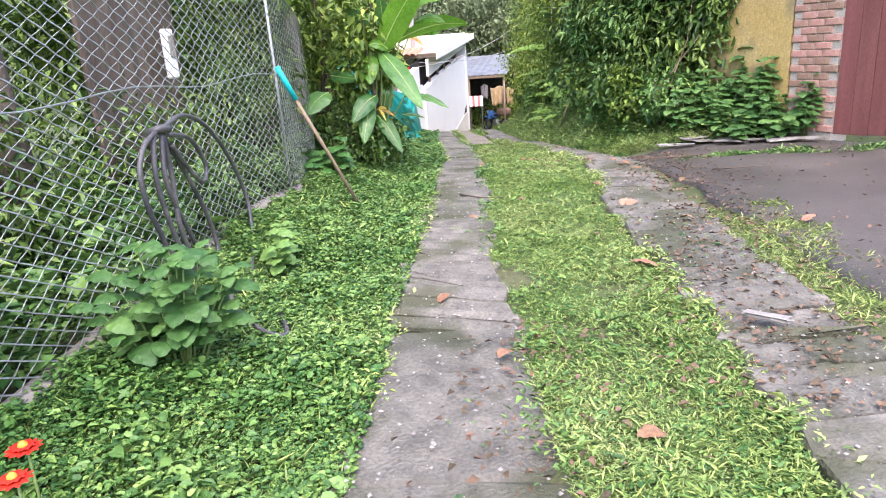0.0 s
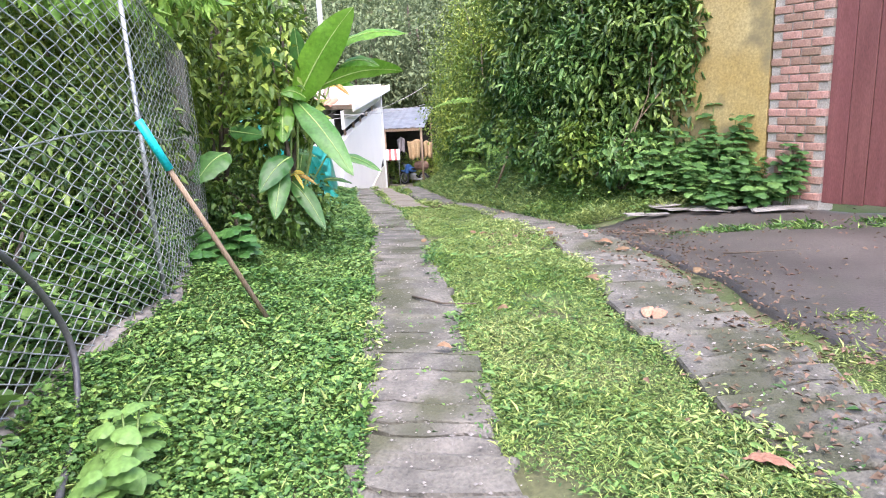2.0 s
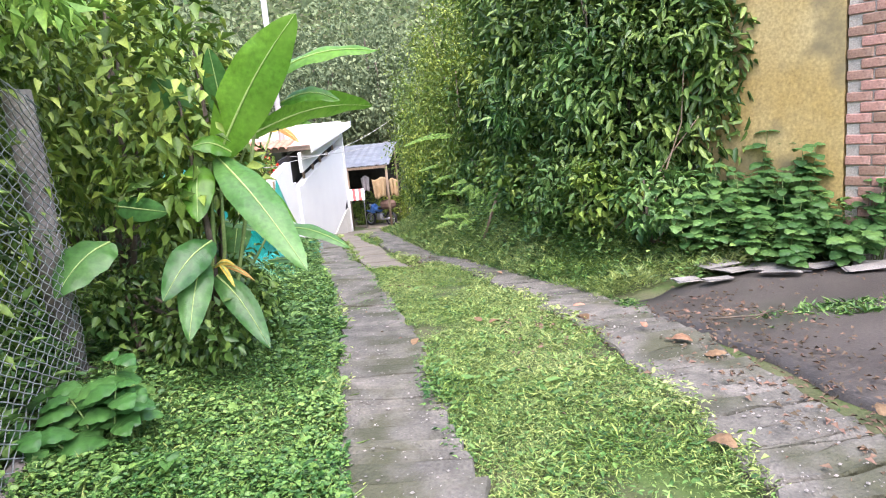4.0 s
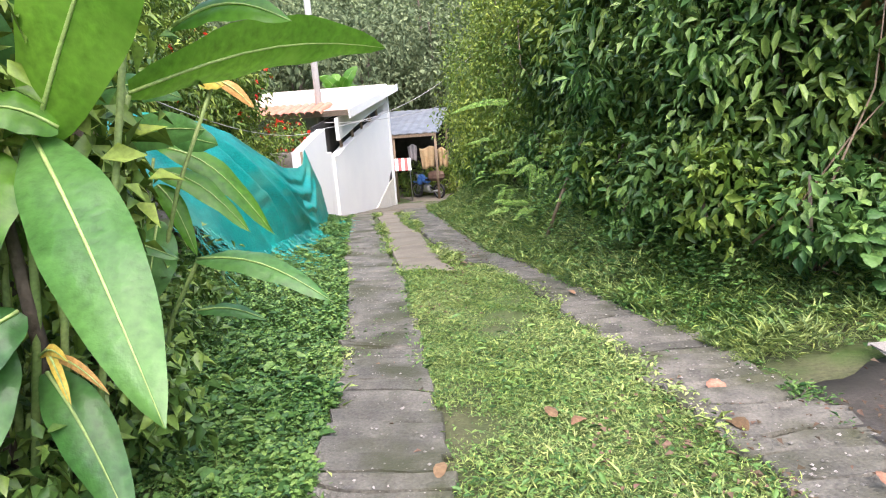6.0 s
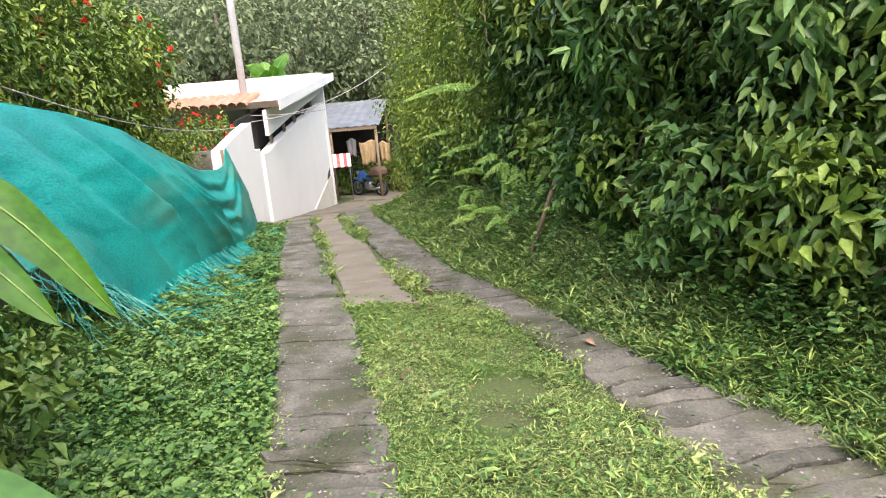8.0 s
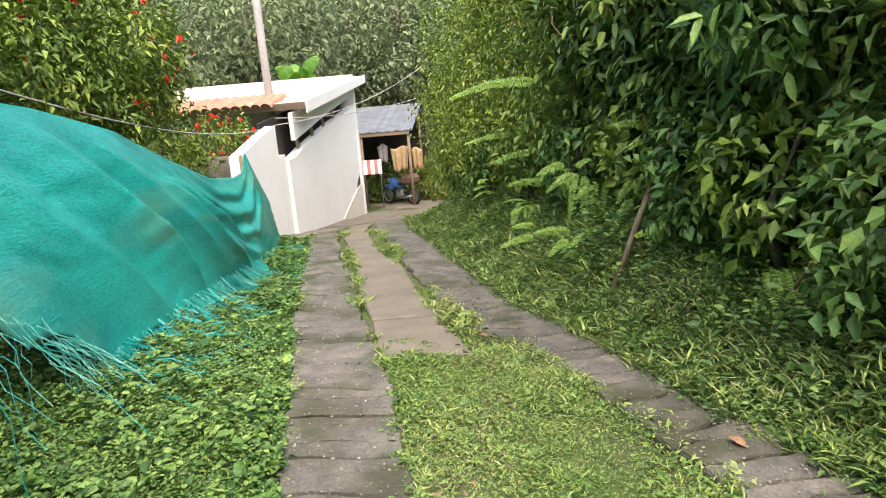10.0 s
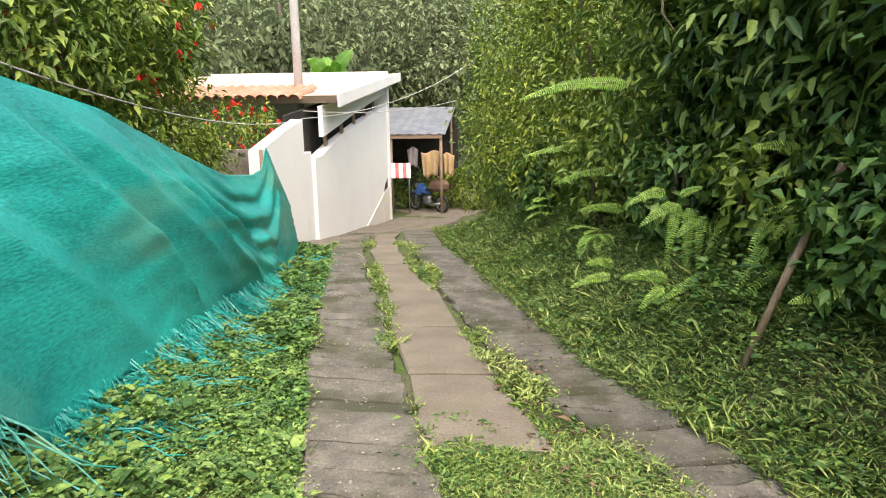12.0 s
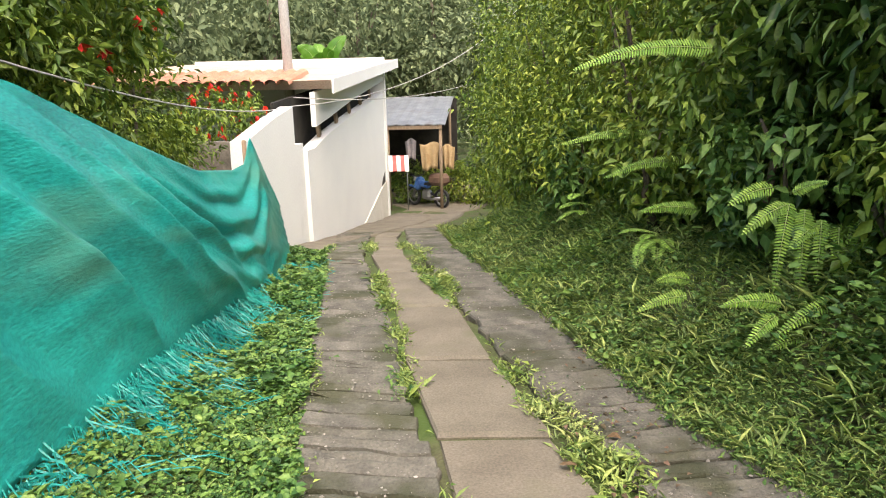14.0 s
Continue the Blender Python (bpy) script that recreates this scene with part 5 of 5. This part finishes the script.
# leaning and hanging sticks
adopt(empty("leaning_stick", (1.15, 11.36, gz(1.15, 11.36)), "brown bare stick leaning into the hedge", "stick"), [tube("stick", [(1.12, 11.34, 0.38), (1.35, 11.4, 0.95), (1.56, 11.43, 1.46)], 0.02, M_WOOD, sides=7, r2=0.024), tube("shoot", [(1.56, 11.43, 1.44), (1.66, 11.5, 1.9), (1.7, 11.6, 2.4)], 0.008, M_STEM, sides=5, r2=0.004)])
for i, pts in enumerate(([(2.55, 8.35, 0.75), (2.75, 8.3, 1.3), (2.95, 8.25, 1.9), (3.0, 8.3, 2.4)], [(2.35, 8.5, 0.9), (2.6, 8.35, 1.2), (2.85, 8.3, 1.6), (3.1, 8.2, 1.95)], [(1.7, 9.9, 0.8), (1.75, 9.8, 1.0), (2.0, 9.75, 1.12)], [(2.0, 9.6, 1.1), (2.3, 9.2, 0.98), (2.5, 9.0, 0.95)], [(2.6, 8.2, 0.7), (2.75, 8.1, 0.95), (3.0, 8.0, 1.0)], [(2.5, 8.3, 0.85), (2.7, 8.1, 0.8), (2.95, 7.95, 0.62)], [(0.95, 12.9, 2.9), (0.95, 12.85, 2.35), (1.05, 12.8, 2.2), (1.25, 12.8, 2.3), (1.35, 12.8, 2.5)])):
    tagged(tube("bare_twig", pts, 0.01, M_WOOD, sides=6, r2=0.004), "bare pale twig hanging out of the hedge", "twig", "bare twigs in the hedge")

# ---- litter ----
M_LITTER = mat("dried_leaf_litter", (0.16, 0.085, 0.045), (0.32, 0.19, 0.11), 9.0, 0.85, 0.4, jitter=0.35)
M_SHARD = mat("broken_sheet", (0.2, 0.185, 0.165), (0.3, 0.28, 0.25), 5.0, 0.85, 0.5, stain=(0.25, 0.24, 0.2), stain_scale=3.0)


def fallen_leaf(x, y, s, seed, lift=0.05):
    rng = random.Random(seed)
    a = rng.uniform(0, 6.28)
    z = gz(x, y) + lift - 0.01
    p = []
    ob = big_leaf(p, (x, y, z), (x + math.cos(a) * s, y + math.sin(a) * s, z + 0.01), s * 0.6, M_LITTER, s * rng.uniform(0.1, 0.3), (rng.uniform(-0.3, 0.3), rng.uniform(-0.3, 0.3), 1), rib=False)
    ob.name = "fallen_leaf"
    return tagged(ob, "curled brown fallen leaf on the ground", "leaf", "fallen leaves")


for i, (lx, ly, s) in enumerate(((1.66, 4.3, 0.17), (1.9, 3.42, 0.16), (1.07, 3.59, 0.09), (0.4, 6.1, 0.12), (1.67, 6.95, 0.2), (1.0, 6.6, 0.13), (1.6, 6.6, 0.18), (0.87, 6.62, 0.12), (1.87, 3.46, 0.15), (1.97, 1.95, 0.2), (1.83, 0.33, 0.13), (0.21, 11.1, 0.1), (2.07, 5.6, 0.16), (1.9, 5.95, 0.1), (2.9, 2.75, 0.16), (2.05, 5.35, 0.15), (1.22, 9.25, 0.1), (0.85, 3.0, 0.1), (0.9, 1.4, 0.12), (1.3, 0.9, 0.12), (2.2, 2.9, 0.14), (2.4, 4.4, 0.12), (-0.2, 11.6, 0.1), (0.05, 11.9, 0.09), (0.1, 4.4, 0.09), (0.3, 2.9, 0.1))):
    fallen_leaf(lx, ly, s * 0.75, i)
rng = np.random.default_rng(31)
n = 3000
lx = np.concatenate([rng.normal(2.4, 0.26, 1900), rng.uniform(2.0, 5.0, 400), rng.normal(0.15, 0.15, 250), rng.normal(1.4, 0.16, 300), rng.uniform(1.0, 1.7, 150)])
ly = np.concatenate([rng.uniform(0.5, 6.8, 1900), rng.uniform(2.0, 7.2, 400), rng.normal(11.3, 1.6, 250), rng.uniform(-1.0, 1.2, 300), rng.normal(6.3, 0.5, 150)])
P = np.stack([lx, ly, ground_z(lx, ly) + 0.045], 1)
th = rng.uniform(0, 6.28, n)
L = rng.uniform(0.015, 0.045, n)
tagged(leaves("leaf_litter", P, np.stack([np.cos(th), np.sin(th), rng.uniform(-0.1, 0.3, n)], 1), np.stack([rng.normal(0, 0.3, n), rng.normal(0, 0.3, n), np.ones(n)], 1), L, L * 0.6, F_DRY), "brown leaf litter scattered over track and driveway", "litter", kind="stuff")

rs = random.Random(12)
for i, (sx, sy, w, d) in enumerate(((2.6, 7.2, 0.2, 0.12), (2.8, 7.05, 0.22, 0.1), (3.05, 7.3, 0.34, 0.16), (3.4, 7.25, 0.45, 0.18), (3.75, 7.15, 0.5, 0.16), (4.05, 6.95, 0.4, 0.14), (3.3, 7.05, 0.28, 0.1), (3.85, 6.85, 0.3, 0.1), (2.95, 7.45, 0.3, 0.2), (2.32, 1.2, 0.16, 0.04))):
    bm = bmesh.new()
    box(bm, pose(sx, sy, gz(sx, sy) + 0.06, rs.uniform(-10, 10), rs.uniform(-8, 8), rs.uniform(-40, 40)), w, d, 0.014, 0.003)
    for v in bm.verts:
        v.co += Vector((rs.uniform(-0.02, 0.02), rs.uniform(-0.02, 0.02), 0))
    tagged(part("broken_slab", bm, M_SHARD), "pale broken sheet fragment lying on the driveway", "debris", "broken sheets by the weeds")
for pts in ([(2.75, 4.9, 0), (2.95, 4.8, 0), (3.2, 4.75, 0)], [(0.55, 3.95, 0), (0.75, 3.75, 0), (0.95, 3.7, 0)], [(2.3, 6.0, 0), (2.6, 5.95, 0), (2.8, 6.05, 0)]):
    tagged(tube("fallen_twig", [(x, y, gz(x, y) + 0.05) for x, y, z in pts], 0.008, M_BARK, sides=5, r2=0.004), "thin dark fallen twig on the concrete", "twig", "fallen twigs")


# ---- distance ----
def tree(x, y, h, r, n, size, seed, material=F_FAR):
    rng = np.random.default_rng(seed)
    g = gz(x, y)
    sets, parts = [], [tube("trunk", [(x, y, g - 0.3), (x + 0.2, y, g + h * 0.4), (x, y, g + h * 0.85)], 0.22, M_BARK, sides=8, r2=0.06)]
    for i in range(16):
        d = unit(rng.normal(size=(1, 3)))[0]
        c = np.array([x, y, g + h * 0.6]) + d * np.array([r, r, h * 0.36]) * rng.uniform(0.4, 1.0)
        sets.append(leaf_cloud(rng, c, np.array([r, r, r]) * rng.uniform(0.3, 0.55), n // 16, size, 0.4, 0.3, 0.3))
        if i < 6:
            parts.append(tube("limb", [(x, y, g + h * 0.35), tuple((np.array([x, y, g + h * 0.45]) + c) / 2), tuple(c)], 0.07, M_BARK, sides=5, r2=0.02))
    P, D, U, L = (np.concatenate([s[i] for s in sets]) for i in range(4))
    parts.append(leaves("crown", P, D, U, L, L * 0.5, material))
    return adopt(empty("tree", (x, y, g), "tall leafy tree in the wood beyond the house", "tree", "wood beyond the yard"), parts)


rt = random.Random(4)
for i, (tx, ty, h, r) in enumerate(((-9.5, 22, 7, 2.4), (-12, 28, 9, 3), (-8.5, 34, 9, 3), (-6.5, 40, 10, 3.2), (-3.2, 42, 10, 3), (-0.5, 40, 9, 3), (2.0, 37, 9, 2.8), (3.6, 32, 8, 2.8), (-10, 42, 12, 3.6), (-14, 36, 11, 3.6), (-4.5, 49, 13, 4), (0.5, 49, 12, 4), (5.5, 44, 12, 4), (-11, 52, 14, 4), (-18, 46, 14, 4.5), (7.5, 36, 10, 3.6), (6.0, 27, 8, 3), (-7.6, 13.5, 6, 2.2), (-7.5, 17.5, 6, 2.2), (-6.5, 8.5, 5.5, 2.2), (-5.0, 4.5, 5.5, 2.2), (-4.6, 0.5, 5.5, 2.0), (6.5, 14, 8, 2.6), (6.2, 19.5, 8, 2.6))):
    # trees past y 20 take the leaf colour paled for haze
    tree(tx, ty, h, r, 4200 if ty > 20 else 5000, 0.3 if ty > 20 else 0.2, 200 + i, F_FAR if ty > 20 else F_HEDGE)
rng = np.random.default_rng(55)
n = 60000
hx, hy = rng.uniform(-130, 110, n), 56 + 130 * rng.uniform(0, 1, n) ** 1.3
P = np.stack([hx, hy, ground_z(hx, hy) + rng.uniform(0, 3.5, n)], 1)
L = rng.uniform(0.5, 1.5, n)
tagged(leaves("far_woods", P, rng.normal(size=(n, 3)) + np.array([0, -0.3, 0.2]), rng.normal(size=(n, 3)) * 0.5 + np.array([0, -0.4, 1]), L, L * 0.7, F_FAR), "green woods covering the far hillside, haze in the leaf colour", "woods", kind="stuff")


# ---- low growth ----
def carpet(name, n, lo, hi, y0, y1, size, aspect, material, label, up=0.5, seed=0, lift=0.03, tall=0.0, patchy=0.0):
    rng = np.random.default_rng(seed)
    y = y0 + (y1 - y0) * rng.uniform(0, 1, n) ** 1.15
    a, b = lo(y), hi(y)
    x = a + (b - a) * rng.uniform(0, 1, n)
    keep = b > a
    if patchy:
        q = np.sin(x * 2.3 + y * 1.1) * np.sin(y * 1.7 - x * 0.9) + 0.6 * np.sin(x * 7 + y * 5) * np.sin(y * 6.1 - x * 3)
        keep &= q > rng.normal(patchy, 0.35, n)
    x, y = x[keep], y[keep]
    n = len(x)
    mound = 0.5 + 0.5 * np.sin(x * 5.3 + 2 * np.sin(y * 2.1)) * np.sin(y * 4.7 + 2 * np.sin(x * 2.9)) + 0.35 * np.sin(x * 17 + y * 3) * np.sin(y * 14 - x * 5)
    z = ground_z(x, y) + rng.uniform(0, 1, n) * lift * (0.35 + 1.3 * np.clip(mound, 0, 1.4))
    P = np.stack([x, y, z], 1)
    th = rng.uniform(0, 6.283, n)
    D = np.stack([np.cos(th), np.sin(th), rng.uniform(0.1, 1.0, n) * up * 2], 1)
    U = np.stack([rng.normal(0, 0.4, n), rng.normal(0, 0.4, n), np.ones(n)], 1)
    L = size * np.exp(rng.normal(-0.34, 0.36, n)) * (0.75 + 0.45 * np.clip(mound, 0, 1.4)) * (1 + tall * (rng.uniform(0, 1, n) ** 6))
    return tagged(leaves(name, P, D, U, L, L * aspect, material, oval=aspect > 0.42), label, "plants", kind="stuff")


def T(tab, d=0.0):
    return lambda y: lerp(tab, y) + d


fence_x = lambda y: np.interp(y, [-2.6, 0, 2.3, 3.4, 5.3, 7, 9, 17], [0.35, -0.16, -0.6, -0.7, -1.3, -2.2, -3.0, -3.3])
carpet("verge_weeds", 150000, fence_x, T(LSTRIP_L, 0.05), -1.6, 7.0, 0.026, 0.7, F_WEED, "low broad-leaved weeds covering the verge", 0.35, 1, 0.05)
carpet("verge_weeds", 190000, fence_x, T(LSTRIP_L, 0.03), 6.0, 17.2, 0.029, 0.7, F_WEED, "low broad-leaved weeds covering the verge", 0.35, 2, 0.07, tall=1.0)
carpet("verge_grass", 22000, fence_x, T(LSTRIP_L, 0.06), -1.6, 17.0, 0.065, 0.11, F_GRASS, "bright green grass blades among the weeds", 0.9, 3, 0.02)
carpet("middle_grass", 200000, T(LSTRIP_R, -0.04), T(RSTRIP_L, 0.05), -1.6, 11.0, 0.026, 0.16, F_GRASS, "short mown grass between the wheel tracks", 0.7, 4, 0.03, patchy=-0.7, tall=0.6)
carpet("middle_weeds", 60000, T(LSTRIP_R, -0.02), T(RSTRIP_L, 0.02), -1.6, 11.2, 0.028, 0.45, F_WEED, "small clover leaves between the wheel tracks", 0.35, 5, 0.03, patchy=-0.8)
carpet("seam_grass", 9000, T(LSTRIP_R, -0.05), T(SLAB_L, 0.04), 10.6, 18.5, 0.06, 0.2, F_GRASS, "grass growing in the seam between the slabs", 0.8, 6, 0.03, patchy=0.2)
carpet("seam_grass", 12000, T(SLAB_R, -0.05), T(RSTRIP_L, 0.04), 10.6, 18.5, 0.06, 0.2, F_GRASS, "grass growing in the seam between the slabs", 0.8, 7, 0.03, patchy=0.2)
carpet("bank_weeds", 150000, T(RSTRIP_R, -0.05), T(RSTRIP_R, 2.6), 7.7, 19.5, 0.031, 0.6, F_WEED, "weeds covering the bank below the hedge", 0.4, 8, 0.09, tall=1.0)
carpet("bank_grass", 75000, T(RSTRIP_R, -0.08), T(RSTRIP_R, 1.7), 7.4, 21.0, 0.08, 0.11, F_GRASS, "grass on the bank beside the track", 0.9, 9, 0.09)
carpet("drive_edge_grass", 16000, T(RSTRIP_R, -0.05), T(RSTRIP_R, 0.55), -0.6, 3.4, 0.045, 0.13, F_GRASS, "strip of grass along the driveway's edge", 0.7, 10, 0.02, patchy=-0.1)
carpet("drive_tufts", 3500, lambda y: 0 * y + 2.6, lambda y: 0 * y + 5.0, 5.7, 6.1, 0.07, 0.2, F_WEED, "tufts of weeds in a joint of the driveway", 0.7, 11, 0.02, patchy=0.2)
carpet("track_moss", 7000, T(LSTRIP_L), T(LSTRIP_R), -1.6, 18.0, 0.03, 0.4, F_WEED, "moss and seedlings on the wheel track", 0.3, 12, 0.045, patchy=0.75)
carpet("track_moss", 7000, T(RSTRIP_L), T(RSTRIP_R), -1.0, 18.0, 0.03, 0.4, F_WEED, "moss and seedlings on the wheel track", 0.3, 13, 0.045, patchy=0.75)
for k, (tab, d0, d1, y0, y1) in enumerate(((LSTRIP_L, -0.05, 0.1, -1.6, 18), (LSTRIP_R, -0.1, 0.05, -1.6, 18), (RSTRIP_L, -0.05, 0.1, -1.0, 18), (RSTRIP_R, -0.12, 0.05, 6.5, 18), (SLAB_L, -0.03, 0.05, 10.8, 18), (SLAB_R, -0.05, 0.04, 10.8, 18))):
    carpet("edge_weeds", 11000, T(tab, d0), T(tab, d1), y0, y1, 0.035, 0.4, F_WEED if k % 2 else F_GRASS, "weeds creeping over the edge of the concrete", 0.45, 30 + k, 0.06, patchy=0.3 if k < 4 else 0.7)
carpet("bank_herbs", 32000, T(RSTRIP_R, 0.35), T(RSTRIP_R, 2.3), 7.3, 12.5, 0.048, 0.6, F_WEED, "taller broad-leaved herbs tangled on the bank", 0.3, 14, 0.34, tall=0.6, patchy=-0.2)
carpet("behind_fence_weeds", 40000, lambda y: fence_x(y) - 1.4, lambda y: fence_x(y) - 0.03, -2.5, 6.0, 0.06, 0.6, F_WEED, "weeds growing behind the wire fence", 0.5, 15, 0.25, tall=0.8)


# ---- grit on the concrete ----
M_GRIT = mat("pale_grit", (0.17, 0.155, 0.135), (0.3, 0.28, 0.25), 9.0, 0.9, 0.3, jitter=0.4, island=True)


def grit(name, n, lo, hi, y0, y1, seed, label, lift):
    """Loose crumbs of stone, each a squat eight-sided lump."""
    rng = np.random.default_rng(seed)
    y = rng.uniform(y0, y1, n)
    x = lo(y) + (hi(y) - lo(y)) * rng.uniform(0.03, 0.97, n)
    c = np.stack([x, y, lerp(SLOPE, y) + lift], 1)
    r = 0.003 + 0.008 * rng.uniform(0, 1, n) ** 3
    axes = np.array([(1, 0, 0), (0, 1, 0), (-1, 0, 0), (0, -1, 0), (0, 0, 0.6), (0, 0, -0.6)])
    v = c[:, None] + axes[None] * r[:, None, None] * rng.uniform(0.6, 1.3, (n, 6, 1))
    tri = np.array([(0, 1, 4), (1, 2, 4), (2, 3, 4), (3, 0, 4), (1, 0, 5), (2, 1, 5), (3, 2, 5), (0, 3, 5)])
    f = (np.arange(n)[:, None, None] * 6 + tri[None]).reshape(-1, 3)
    return tagged(raw(name, v.reshape(-1, 3), f, M_GRIT), label, "grit", kind="stuff")


grit("grit", 3500, T(LSTRIP_L), T(LSTRIP_R), -1.6, 16.0, 61, "pale grit scattered on the wheel track", 0.034)
grit("grit", 3500, T(RSTRIP_L), T(RSTRIP_R), -1.0, 16.0, 62, "pale grit scattered on the wheel track", 0.034)
